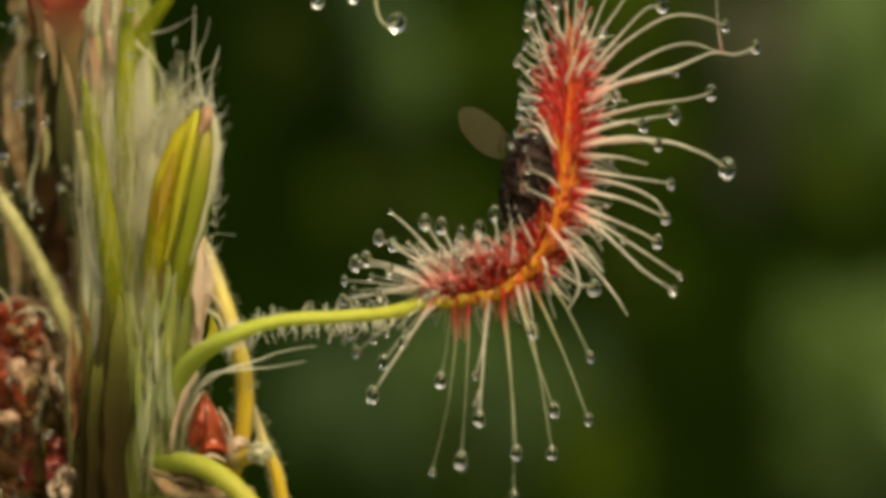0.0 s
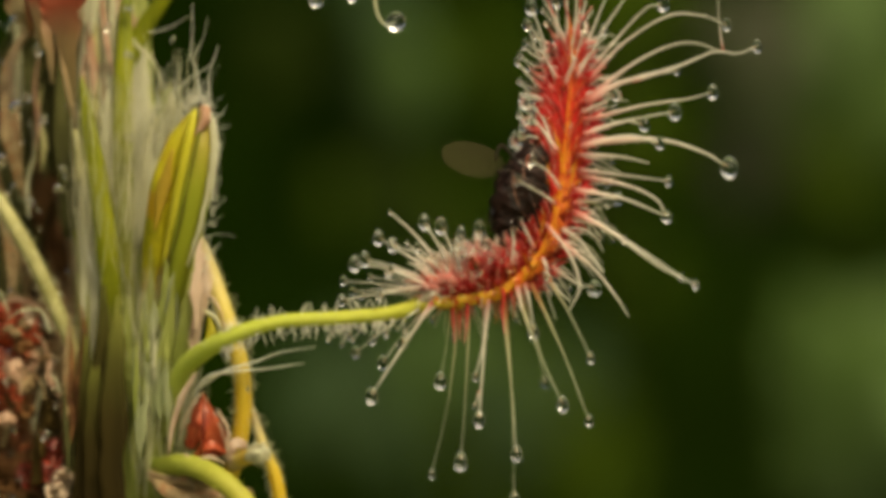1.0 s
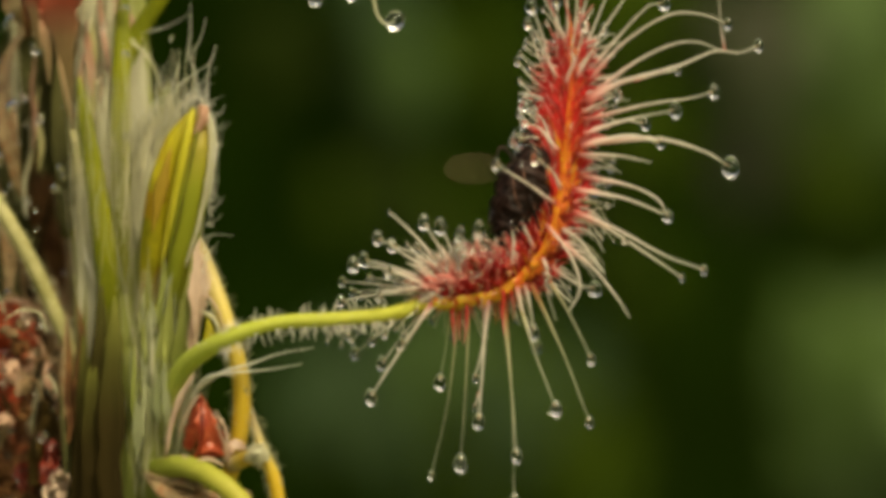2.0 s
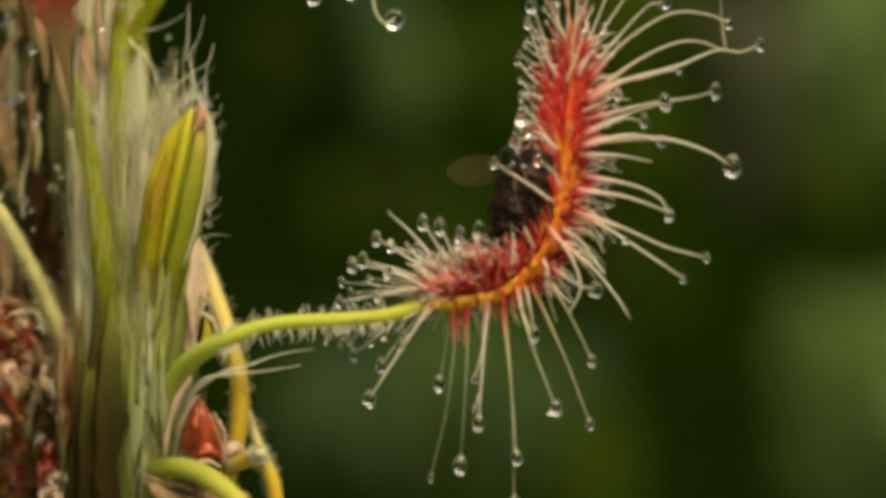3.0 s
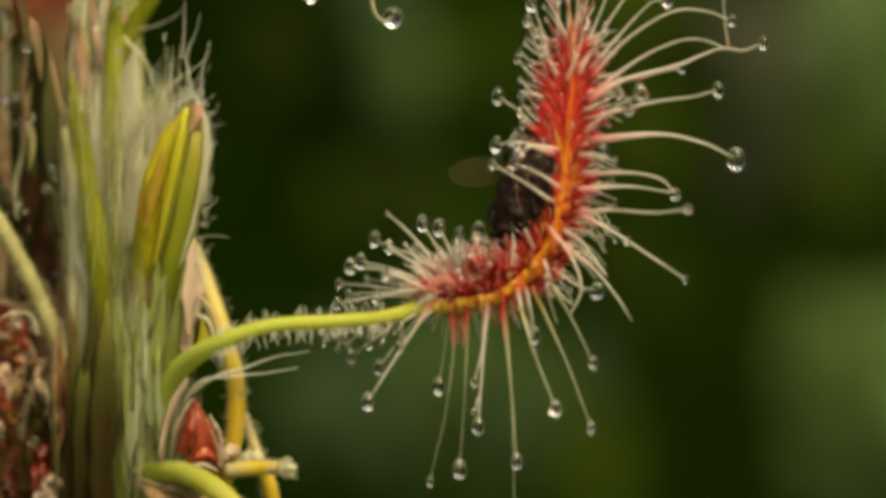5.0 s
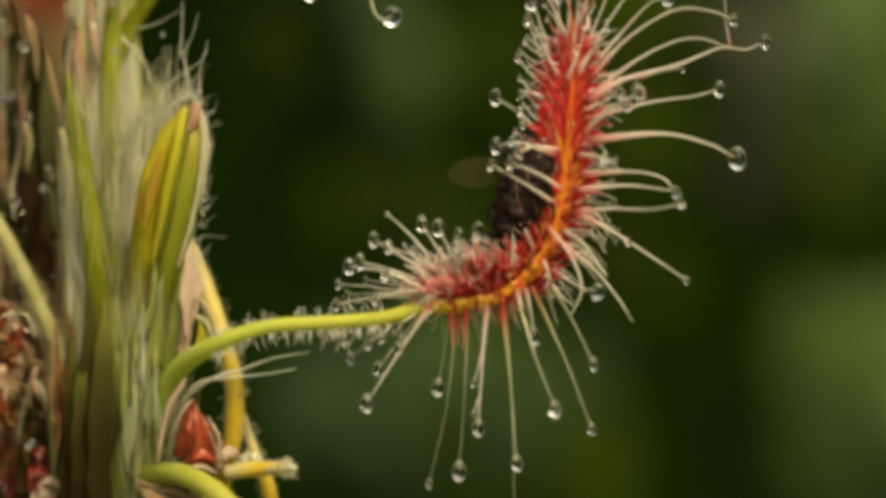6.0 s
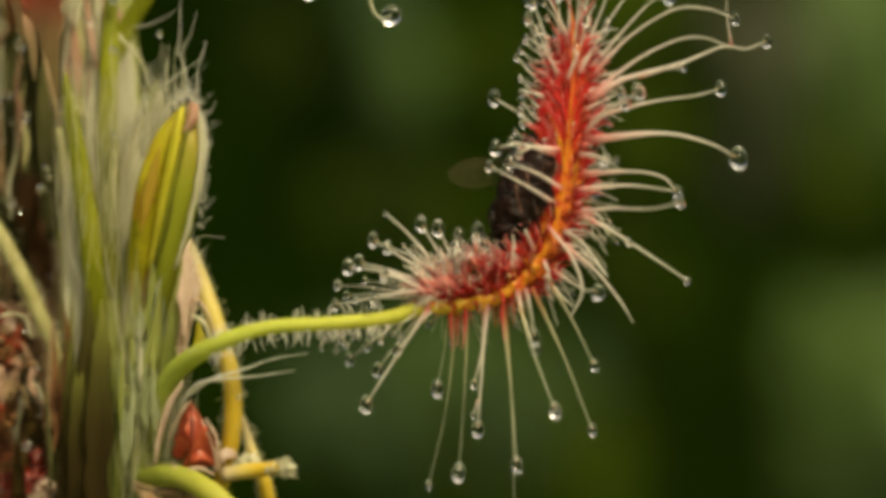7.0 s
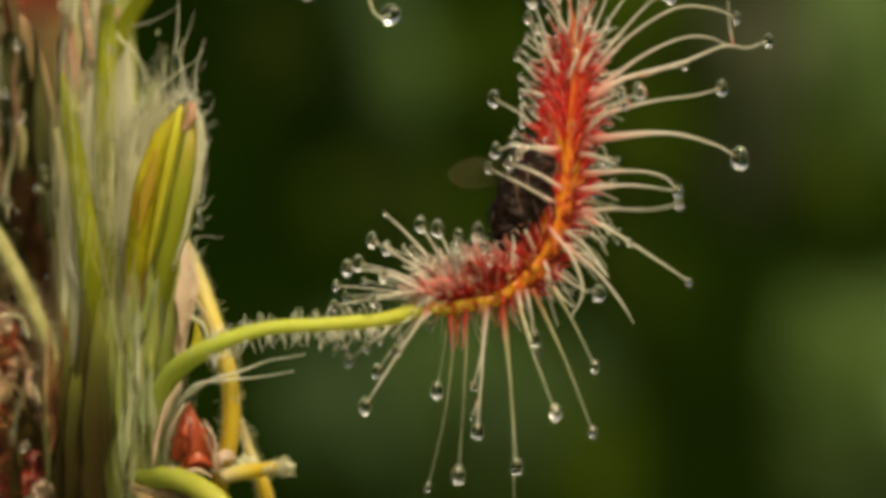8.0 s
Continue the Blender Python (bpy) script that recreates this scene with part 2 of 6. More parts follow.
def sweep(bm, pts, wide, thick=None, facing=(0, -1, 0), twist=0, n=16, seg=8, rough=0.0, cup=0.0, wave=7.0, seed=0.0):
    """A rod, strap or leaf along pts (millimetres): half-widths wide, half-thicknesses thick, the flat side towards facing.
    rough: unevenness of the edge; cup: how far the edges bend towards facing."""
    lay = bm.verts.layers.float.get("along") or bm.verts.layers.float.new("along")
    line = spline(pts, n)
    rings = []
    for i, p in enumerate(line):
        t = i / n
        tan = (line[min(i + 1, n)] - line[max(i - 1, 0)]).normalized()
        nor = Vector(facing)
        nor = (nor - tan * nor.dot(tan))
        nor = nor.normalized() if nor.length > 1e-4 else tan.orthogonal().normalized()
        side = tan.cross(nor)
        if twist:
            a = radians(value(twist, t))
            nor, side = nor * math.cos(a) + side * math.sin(a), side * math.cos(a) - nor * math.sin(a)
        w = value(wide, t)
        h = w if thick is None else value(thick, t)
        ring = []
        for k in range(seg):
            a = 2 * math.pi * k / seg
            j = 1 + rough * noise.noise(Vector((math.cos(a) * 1.5 + seed, math.sin(a) * 1.5, t * wave + seed)))
            q = p + side * (w * math.cos(a) * j) + nor * (h * math.sin(a) * j + cup * w * math.cos(a) ** 2)
            v = bm.verts.new(q * MM)
            v[lay] = t
            ring.append(v)
        rings.append(ring)
    for a, b in zip(rings, rings[1:]):
        for k in range(seg):
            bm.faces.new((a[k], a[(k + 1) % seg], b[(k + 1) % seg], b[k]))
    bm.faces.new(rings[0][::-1])
    bm.faces.new(rings[-1])
    return bm


def egg(bm, c, rx, ry, rz, seg=14, rings=10, tilt=None, taper=0.0):
    """An egg round c; taper: how much narrower its upper end is."""
    m = bmesh.ops.create_uvsphere(bm, u_segments=seg, v_segments=rings, radius=1)
    for v in m["verts"]:
        s = 1 - taper * v.co.z
        q = Vector((v.co.x * rx * s, v.co.y * ry * s, v.co.z * rz))
        if tilt:
            q = tilt @ q
        v.co = (q + Vector(c)) * MM
    return bm


def mesh_of(name, bm, material, at=(0, 0, 0)):
    """Mesh data whose origin lies at the point at (millimetres)."""
    bmesh.ops.recalc_face_normals(bm, faces=bm.faces[:])
    bmesh.ops.translate(bm, verts=bm.verts[:], vec=-V(at))
    for f in bm.faces:
        f.smooth = True
    me = bpy.data.meshes.new(name)
    bm.to_mesh(me)
    bm.free()
    me.materials.append(material)
    return me


def part(name, bm, material, parent, label="", at=None):
    """One mesh under a thing or part; at: its own origin in the world, in millimetres."""
    home = parent.get("home", (0, 0, 0))
    at = home if at is None else at
    ob = new(name, mesh_of(name, bm, material, at))
    ob.parent = parent
    ob.location = V(at) - V(home)
    ob["home"] = tuple(at)
    return tagged(ob, label)


def thing(name, at, label, category, group="", kind=""):
    ob = new(name)
    ob.empty_display_size = 0.001
    ob.location = V(at)
    ob["home"] = tuple(at)
    return tagged(ob, label, category, group, kind)


def solo(name, bm, material, at, label, category, group="", kind=""):
    ob = new(name, mesh_of(name, bm, material, at))
    ob.location = V(at)
    ob["home"] = tuple(at)
    return tagged(ob, label, category, group, kind)


# ---- setting ----
bm = bmesh.new()
bmesh.ops.create_circle(bm, cap_ends=True, segments=64, radius=40)
ground = new("ground", mesh_of("ground", bm, M_GROUND))
tagged(ground, "grey-green damp bog moss below the plants", "ground", kind="structure")


def make_backdrop():
    """Growth all round, deep shade put into its colour: unseen low cover, added to darken the drops' centres, creeps
    near behind the plant and rises there to a tall bank; a low rim elsewhere.
    """
    bm = bmesh.new()
    rows = []
    shape = ((-0.6, 0.005), (-0.45, 0.012), (-0.3, 0.02), (-0.15, 0.03), (0, 0.05), (0.02, 0.25), (0.05, 0.5), (0.1, 0.75), (0.18, 0.93), (0.32, 1), (0.5, 0.9), (0.75, 0.6), (1.1, 0.25), (1.5, 0))
    for k, (out, up) in enumerate(shape):
        ring = []
        for i in range(120):
            a = 2 * math.pi * i / 120
            c = Vector((math.cos(a), math.sin(a), 0))
            tall = min(max((c.y - 0.5) / 0.35, 0), 1)
            tall = tall * tall * (3 - 2 * tall)
            r = 0.88 - 0.12 * tall + 0.06 * noise.noise(c * 4) + (out if out > 0 else out * (0.05 + 0.95 * tall)) + 0.04 * noise.noise(c * 12 + Vector((0, 0, k)))
            h = (0.05 + 0.45 * tall + (0.015 + 0.105 * tall) * noise.noise(c * 6 + Vector((3, 0, 0)))) * up + (0.01 + 0.03 * tall) * min(up * 2, 1) * noise.noise(c * 14 + Vector((0, 5, k)))
            ring.append(bm.verts.new((c.x * r, c.y * r, h - (0.004 if k in (0, len(shape) - 1) else 0))))
        rows.append(ring)
    for a, b in zip(rows, rows[1:]):
        for i in range(120):
            bm.faces.new((a[i], a[(i + 1) % 120], b[(i + 1) % 120], b[i]))
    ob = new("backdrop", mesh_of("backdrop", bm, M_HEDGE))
    tagged(ob, "dark green bank of growth far behind, shade put into its colour", "backdrop", kind="structure")


make_backdrop()


def far_leaf(centre, high, wide, material, label, lean=0.0):
    """A broad leaf on a stalk that stands on the ground, out of focus."""
    c = Vector(centre)
    foot = (c.x - lean * 2, c.y, 0)
    ob = thing("background_leaf", foot, label, "leaf", "blurred leaves in the background")
    d = Vector((lean, 0, high / 2))
    base = c - d
    # Every stalk takes the darkened green, whatever its blade's colour.
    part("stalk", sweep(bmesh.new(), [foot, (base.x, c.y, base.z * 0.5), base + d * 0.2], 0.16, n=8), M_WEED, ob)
    part("blade", sweep(bmesh.new(), [base, c - d * 0.5, c, c + d * 0.5, c + d], (1.5, wide * 0.42, wide * 0.5, wide * 0.4, 0.5),
                        (0.8, 0.8, 0.8, 0.6, 0.3), n=16, seg=10, rough=0.15, cup=0.15, seed=c.x), material, ob)


GREY_GREEN, OLIVE, DRY = "pale grey-green broad leaf, far out of focus", "olive-green leaf, far out of focus", "dull brownish leaf, far out of focus"
_far = random.Random(12)


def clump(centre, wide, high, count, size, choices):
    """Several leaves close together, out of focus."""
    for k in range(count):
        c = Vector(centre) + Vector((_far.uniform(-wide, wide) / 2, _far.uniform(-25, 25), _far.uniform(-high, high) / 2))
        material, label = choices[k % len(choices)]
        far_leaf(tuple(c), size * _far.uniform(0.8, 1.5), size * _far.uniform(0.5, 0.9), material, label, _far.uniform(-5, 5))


BLUE = "dull blue-green leaf, far out of focus"
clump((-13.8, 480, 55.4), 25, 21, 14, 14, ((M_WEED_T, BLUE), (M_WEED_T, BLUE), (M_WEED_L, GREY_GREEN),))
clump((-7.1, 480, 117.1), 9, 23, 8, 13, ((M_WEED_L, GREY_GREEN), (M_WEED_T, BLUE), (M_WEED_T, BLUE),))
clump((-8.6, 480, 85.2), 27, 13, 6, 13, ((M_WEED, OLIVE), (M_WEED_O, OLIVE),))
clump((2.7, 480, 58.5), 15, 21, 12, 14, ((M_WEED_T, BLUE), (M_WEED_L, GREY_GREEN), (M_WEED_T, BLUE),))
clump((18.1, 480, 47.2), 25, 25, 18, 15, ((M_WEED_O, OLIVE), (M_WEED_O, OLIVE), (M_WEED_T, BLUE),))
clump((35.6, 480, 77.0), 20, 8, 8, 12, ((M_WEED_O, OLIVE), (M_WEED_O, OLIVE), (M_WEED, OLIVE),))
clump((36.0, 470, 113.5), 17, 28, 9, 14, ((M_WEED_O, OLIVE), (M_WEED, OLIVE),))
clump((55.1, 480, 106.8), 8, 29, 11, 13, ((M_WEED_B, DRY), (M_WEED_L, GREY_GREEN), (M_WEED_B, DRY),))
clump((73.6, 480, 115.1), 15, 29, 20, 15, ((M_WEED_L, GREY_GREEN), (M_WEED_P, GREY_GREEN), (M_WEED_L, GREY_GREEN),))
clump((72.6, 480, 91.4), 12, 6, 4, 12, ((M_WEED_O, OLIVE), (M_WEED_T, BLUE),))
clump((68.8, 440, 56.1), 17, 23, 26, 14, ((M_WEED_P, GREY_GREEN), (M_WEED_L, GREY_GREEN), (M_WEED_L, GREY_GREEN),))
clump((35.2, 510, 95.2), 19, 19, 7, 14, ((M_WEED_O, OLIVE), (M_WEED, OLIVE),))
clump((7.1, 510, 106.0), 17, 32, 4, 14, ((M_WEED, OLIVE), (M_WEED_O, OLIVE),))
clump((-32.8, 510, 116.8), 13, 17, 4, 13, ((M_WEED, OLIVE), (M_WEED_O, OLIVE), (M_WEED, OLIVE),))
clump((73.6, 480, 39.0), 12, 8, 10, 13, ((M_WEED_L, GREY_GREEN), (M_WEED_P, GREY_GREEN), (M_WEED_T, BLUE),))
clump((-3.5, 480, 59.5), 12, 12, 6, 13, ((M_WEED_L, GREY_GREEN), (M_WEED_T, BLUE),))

# ---- main stem with its stipules ----
stem = thing("sundew_plant", (-13.25, 6.3, 70.01)[:2] + (0,), "thick pale green sundew stem wrapped in papery stipules", "stem")
part("stalk", sweep(bmesh.new(), [(-13.25, 6.3, 70.01)[:2] + (0,), (-13.18, 6.3, 69.73), (-13.01, 6.3, 73.97), (-12.78, 6.29, 78.16), (-12.83, 6.79, 82.59), (-13.15, 7.8, 86.85), (-13.37, 8.8, 91.87)],
                    (2.2, 2, 1.9, 1.75, 1.5, 1.2, 1), rough=0.12, n=60, seg=20, wave=20), M_STEM, stem)


def stipule(path, wide, material=M_PAPER, facing=(0, -1, 0), label="", name="stipule", cup=0.25, thick=0.08, rough=0.25):
    return part(name, sweep(bmesh.new(), path, wide, thick, facing, n=20, seg=10, rough=rough, cup=cup, seed=path[0][0]), material, stem, label)


stipule([(-14.83, 4.4, 84.84), (-15.02, 4, 86.66), (-15.13, 3.8, 88.48), (-15.27, 3.8, 89.85), (-15.38, 4, 91.24)], (0.05, 0.24, 0.36, 0.5, 0.55), M_ROSE, label="withered salmon-red leaf", name="withered_leaf")
stipule([(-15.77, 4.6, 86.69), (-15.82, 4.2, 88.05), (-16.03, 4, 89.18), (-16.19, 4.2, 91.03)], (0.05, 0.2, 0.4, 0.5), M_ROSE, label="withered salmon-red leaf", name="withered_leaf", rough=0.4)
stipule([(-16.67, 4.8, 88.54), (-16.65, 4.6, 89.45), (-16.69, 4.6, 91.06)], (0.06, 0.26, 0.3), M_BROWN, label="dark red-brown withered leaf", name="withered_leaf", rough=0.4)
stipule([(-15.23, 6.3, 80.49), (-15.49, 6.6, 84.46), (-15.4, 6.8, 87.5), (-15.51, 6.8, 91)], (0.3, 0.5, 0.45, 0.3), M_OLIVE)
stipule([(-14.03, 6, 83.28), (-14.17, 6.2, 86.07), (-14.07, 6.4, 88.88), (-14, 6.8, 91.24)], (0.3, 0.8, 0.6, 0.4))
def bud_strip(rng, k):
    """A pale strip behind the folded leaf."""
    x = rng.uniform(-12.4, -10.7)
    z, h = rng.uniform(79.5, 83), rng.uniform(1.4, 2.7)
    y = rng.uniform(3.9, 4.9)
    pts = [(x + 0.3 * q * rng.uniform(-0.5, 1.6), y + 0.1 * q, z + h * q) for q in (0, 0.5, 1, 1.4)]
    w = rng.uniform(0.08, 0.26)
    stipule(pts, (0.03, w, w * 0.7, 0.02), (M_PAPER, M_HAZE, M_PAPER)[k % 3], (rng.uniform(-0.5, 0.5), -1, 0), thick=0.05, rough=0.4, cup=0.4)


_rng = random.Random(91)
for k in range(34):
    bud_strip(_rng, k)
stipule([(-10.33, 3.1, 79.34), (-9.55, 2.45, 82.51), (-9.22, 2.2, 84.54), (-9.41, 2.34, 85.79)], (0.2, 0.5, 0.36, 0.06), M_HAZE)
stipule([(-14.62, 5, 74.03), (-14.48, 5, 78.18), (-14.46, 5.2, 81.41), (-14.96, 5.6, 84.89)], (0.2, 0.34, 0.3, 0.1), M_OLD)
# Old leaf bases that also carry the stem's lower-left shade in their colour.
stipule([(-13.72, 3.4, 69.54), (-13.66, 3.2, 72.74), (-13.62, 3.3, 75.92), (-13.61, 3.7, 78.65), (-13.58, 4.3, 80.94)], (0.5, 0.46, 0.3, 0.1, 0.01), M_BASE, label="dark brown old leaf base, stem's shade put into its colour", thick=0.1, rough=0.4)
stipule([(-14.59, 3.8, 69.51), (-14.48, 3.7, 72.26), (-14.36, 3.8, 75.22), (-14.28, 4.4, 78.65)], (0.3, 0.26, 0.18, 0.012), M_BASE, label="dark brown old leaf base, stem's shade put into its colour", thick=0.08, rough=0.4)
stipule([(-13.07, 3.3, 69.55), (-13.12, 3.1, 72.06), (-13.22, 3.2, 74.56), (-13.39, 3.7, 77.74)], (0.3, 0.3, 0.22, 0.02), M_BASE, label="dark brown old leaf base, stem's shade put into its colour", thick=0.08, rough=0.4)
_rng = random.Random(64)
for k in range(16):
    x, y = _rng.uniform(-15.3, -13.9), _rng.uniform(3.6, 4.6)
    z, h = _rng.uniform(68, 73), _rng.uniform(2.5, 5)
    w = _rng.uniform(0.08, 0.24)
    stipule([(x + _rng.uniform(-0.15, 0.15), y + 0.2 * q, z + h * q) for q in (0, 0.4, 0.8, 1.2)], (0.05, w, w * 0.8, 0.02), (M_BASE, M_BROWN, M_OLIVE, M_TAN)[k % 4], (_rng.uniform(-0.5, 0.5), -1, 0), thick=0.06, rough=0.4, cup=0.4)
stipule([(-14.49, -5, 90.71), (-14.37, -5, 89.64), (-14.31, -4, 88.64), (-14.35, -2, 87.46), (-14.46, 1, 85.84)], (0.9, 0.95, 0.6, 0.24, 0.05), M_ROSE_FADE, (0.1, -1, 0), "withered salmon-red leaf", "withered_leaf", thick=0.06, rough=0.4)
stipule([(-15.47, -4, 90.79), (-15.43, -4, 89.72), (-15.40, -3.5, 88.89), (-15.40, -2, 87.68)], (0.4, 0.4, 0.26, 0.04), M_ROSE_FADE, (-0.5, -1, 0), "withered salmon-red leaf", "withered_leaf", thick=0.06, rough=0.4)
stipule([(-15.84, -2, 90.74), (-15.89, -2, 89.65), (-15.86, -1.5, 88.81)], (0.2, 0.22, 0.04), M_MAROON, (-0.3, -1, 0), "dark red withered leaf", "withered_leaf", thick=0.06, rough=0.4)
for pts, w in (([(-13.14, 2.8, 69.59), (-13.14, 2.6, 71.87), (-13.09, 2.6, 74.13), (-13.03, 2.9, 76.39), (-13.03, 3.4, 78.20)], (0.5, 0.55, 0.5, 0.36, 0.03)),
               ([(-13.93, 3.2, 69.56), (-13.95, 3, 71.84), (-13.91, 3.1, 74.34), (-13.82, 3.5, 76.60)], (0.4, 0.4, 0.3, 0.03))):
    stipule(pts, w, M_BASE, thick=0.1, rough=0.5, label="dark brown old leaf base, stem's shade put into its colour")
_rng = random.Random(29)
for k in range(34):
    q = _rng.random()
    foot = Vector((-12.35, 2.9, 70.49)).lerp(Vector((-10.77, 2.4, 72.78)), q) + Vector((_rng.uniform(-0.3, 0.3), _rng.uniform(-0.3, 0.3), _rng.uniform(0, 4.6)))
    h, lean, w = _rng.uniform(1.6, 3.6), _rng.uniform(-0.1, 0.35), _rng.uniform(0.07, 0.19)
    stipule([tuple(foot + Vector((lean * p * p + _rng.uniform(-0.06, 0.06), -0.25 * p, h * p))) for p in (0, 0.3, 0.6, 0.85, 1)], (0.02, w, w * 0.9, w * 0.5, 0.012), (M_VEIL, M_HAZE_G, M_VEIL)[k % 3], (_rng.uniform(-0.4, 0.6), -1, 0),
            "pale translucent membrane", thick=0.04, rough=0.5, cup=0.5)
stipule([(-10.84, 1.6, 71.93), (-10.64, 1.4, 73.17), (-10.31, 1.2, 74.19), (-9.80, 1, 75.10)], (0.04, 0.11, 0.1, 0.02), M_PINKISH, (0.4, -1, 0), "pinkish papery membrane", thick=0.05, rough=0.4, cup=0.4)
STEM_LINE = spline([(-13.18, 6.3, 69.31), (-13.01, 6.3, 73.97), (-12.78, 6.29, 78.16), (-12.83, 6.79, 82.59), (-13.15, 7.8, 86.85)], 60)


def sheath(rng, k):
    """A long thin strip of stipule that lies on the stem and comes loose at its top."""
    i = rng.randint(0, 34)
    m = i + rng.randint(16, 30)
    a = radians(rng.uniform(-85, 85))
    out = Vector((math.sin(a), -math.cos(a), 0))
    r = 1.75 + rng.uniform(0.05, 0.3)
    pts = []
    for q in (0, 0.35, 0.7, 1):
        c = STEM_LINE[min(int(i + (m - i) * q), 60)]
        pts.append(tuple(c + out * (r + 0.35 * q ** 3 * rng.random()) + Vector((rng.uniform(-0.12, 0.12), 0, 0))))
    w = rng.uniform(0.1, 0.4)
    mat = (M_SHEATH, M_HAZE_G, M_STEM, M_HAZE, M_HAZE_G, M_LEAF)[k % 6]
    return stipule(pts, (0.03, w * 0.7, w, w * 0.6, w * 0.25, 0.02), mat, tuple(out), thick=0.06, rough=0.3)


_rng = random.Random(21)
for k in range(110):
    sheath(_rng, k)


def upper_sheath(rng, k):
    """A narrow loose strip round the upper stem."""
    x = rng.uniform(-16.2, -12.3)
    z = rng.uniform(80, 89)
    h = rng.uniform(1.5, 4.5)
    y = 6.2 - rng.uniform(0.0, 0.9) if x > -14.3 else rng.uniform(8, 13)
    lean = rng.uniform(-0.5, 0.4)
    pts = [(x + lean * q + rng.uniform(-0.1, 0.1), y + 0.15 * q, z + h * q) for q in (0, 0.5, 1, 1.5)]
    w = rng.uniform(0.1, 0.3)
    mat = (M_HAZE, M_PAPER, M_TAN, M_OLD, M_HAZE, M_PINK)[k % 6]
    return stipule(pts, (0.04, w, w * 0.8, 0.03), mat, (rng.uniform(-0.4, 0.4), -1, 0), thick=0.05, rough=0.35, cup=0.4)


_rng = random.Random(77)
for k in range(56):
    upper_sheath(_rng, k)

_rng = random.Random(78)
for k in range(12):
    x, z, h = _rng.uniform(-17, -13.4), _rng.uniform(81, 88.5), _rng.uniform(1.2, 3.2)
    w = _rng.uniform(0.05, 0.15)
    stipule([(x + _rng.uniform(-0.25, 0.25) * q, 6.7 + 0.3 * q, z + h * q) for q in (0, 0.5, 1, 1.5)], (0.02, w, w * 0.7, 0.015), (M_HAZE, M_PINK, M_PAPER, M_OLD)[k % 4],
            (_rng.uniform(-0.4, 0.4), -1, 0), thick=0.04, rough=0.4, cup=0.4)

# young narrow leaves that rise along the stem
stipule([(-13.35, 5.2, 75.17), (-13.32, 4.2, 77.27), (-13.44, 3.5, 80.02), (-13.86, 3.2, 83.21), (-14.27, 3.2, 85.49), (-14.45, 3.4, 86.86)], (0.1, 0.4, 0.46, 0.4, 0.28, 0.06), M_LEAF, label="narrow olive-green young leaf", name="young_leaf", thick=0.22, rough=0.1)
stipule([(-12.64, 4, 78.19), (-12.79, 4.2, 80.48), (-12.9, 4.4, 83.24), (-12.92, 4.6, 86), (-12.87, 4.8, 88.31), (-12.82, 5, 90.4)], (0.06, 0.35, 0.42, 0.4, 0.36, 0.2), M_LEAF, label="narrow olive-green young leaf", name="young_leaf", thick=0.22, rough=0.1)
stipule([(-12.93, 5.4, 87.19), (-12.17, 5.45, 88.93), (-11.16, 5.01, 90.4)], (0.3, 0.38, 0.3), M_LEAF, label="narrow olive-green young leaf", name="young_leaf", thick=0.25, rough=0.1)

bud = thing("folded_leaf", (-11.28, 3.7, 78.65), "folded yellow-green young sundew leaf on the stem", "leaf")
part("lobe", sweep(bmesh.new(), [(-11.49, 4.5, 75.43), (-11.46, 3.63, 77.74), (-11.27, 2.65, 80.25), (-10.87, 1.97, 82.5), (-10.28, 1.56, 84.29), (-9.75, 1.49, 85.57)], (0.4, 0.6, 0.7, 0.74, 0.56, 0.08), (0.1, 0.3, 0.35, 0.4, 0.32, 0.1),
                   (0.35, -1, 0), n=30, seg=14, rough=0.08, wave=3), M_LEAF_Y, bud, "yellow lobe")
part("lobe", sweep(bmesh.new(), [(-10.92, 4.25, 75.21), (-10.6, 3.15, 77.63), (-10.18, 2.04, 80.25), (-9.75, 1.39, 82.27), (-9.44, 1.13, 84.06), (-9.53, 1.49, 85.6)], (0.1, 0.5, 0.64, 0.62, 0.5, 0.08), (0.1, 0.3, 0.4, 0.42, 0.35, 0.1),
                   (0.6, -1, 0), n=30, seg=14, rough=0.08, wave=3), M_LEAF_T, bud, "green lobe with a brownish tip")
part("seam", sweep(bmesh.new(), [(-11.12, 2.3, 79.34), (-10.60, 1.5, 81.37), (-10.16, 1, 83.38), (-9.85, 0.95, 85.06), (-9.73, 1.2, 85.49)], (0.06, 0.2, 0.24, 0.16, 0.04), (0.06, 0.12, 0.14, 0.1, 0.03), n=24, seg=10, rough=0.15), M_LEAF_B, bud, "bright yellow fold between the lobes")
# The groove's shade is laid on as a dark strip; no recess is cut.
part("groove", sweep(bmesh.new(), [(-10.89, 2.2, 79.12), (-10.37, 1.35, 80.92), (-9.89, 0.9, 82.93), (-9.61, 0.75, 84.38), (-9.44, 0.9, 85.17)], (0.04, 0.09, 0.1, 0.08, 0.03), n=24, seg=8, rough=0.25), M_LEAF_D, bud, "dark olive strip for the groove's shade beside the fold")
part("worn_patch", sweep(bmesh.new(), [(-11.39, 1.75, 80.70), (-11.05, 1.4, 82.38), (-10.63, 1.2, 83.95)], (0.03, 0.3, 0.04), (0.02, 0.07, 0.02), n=18, seg=8, rough=0.3), M_ORANGE_B, bud, "orange-brown worn patch")
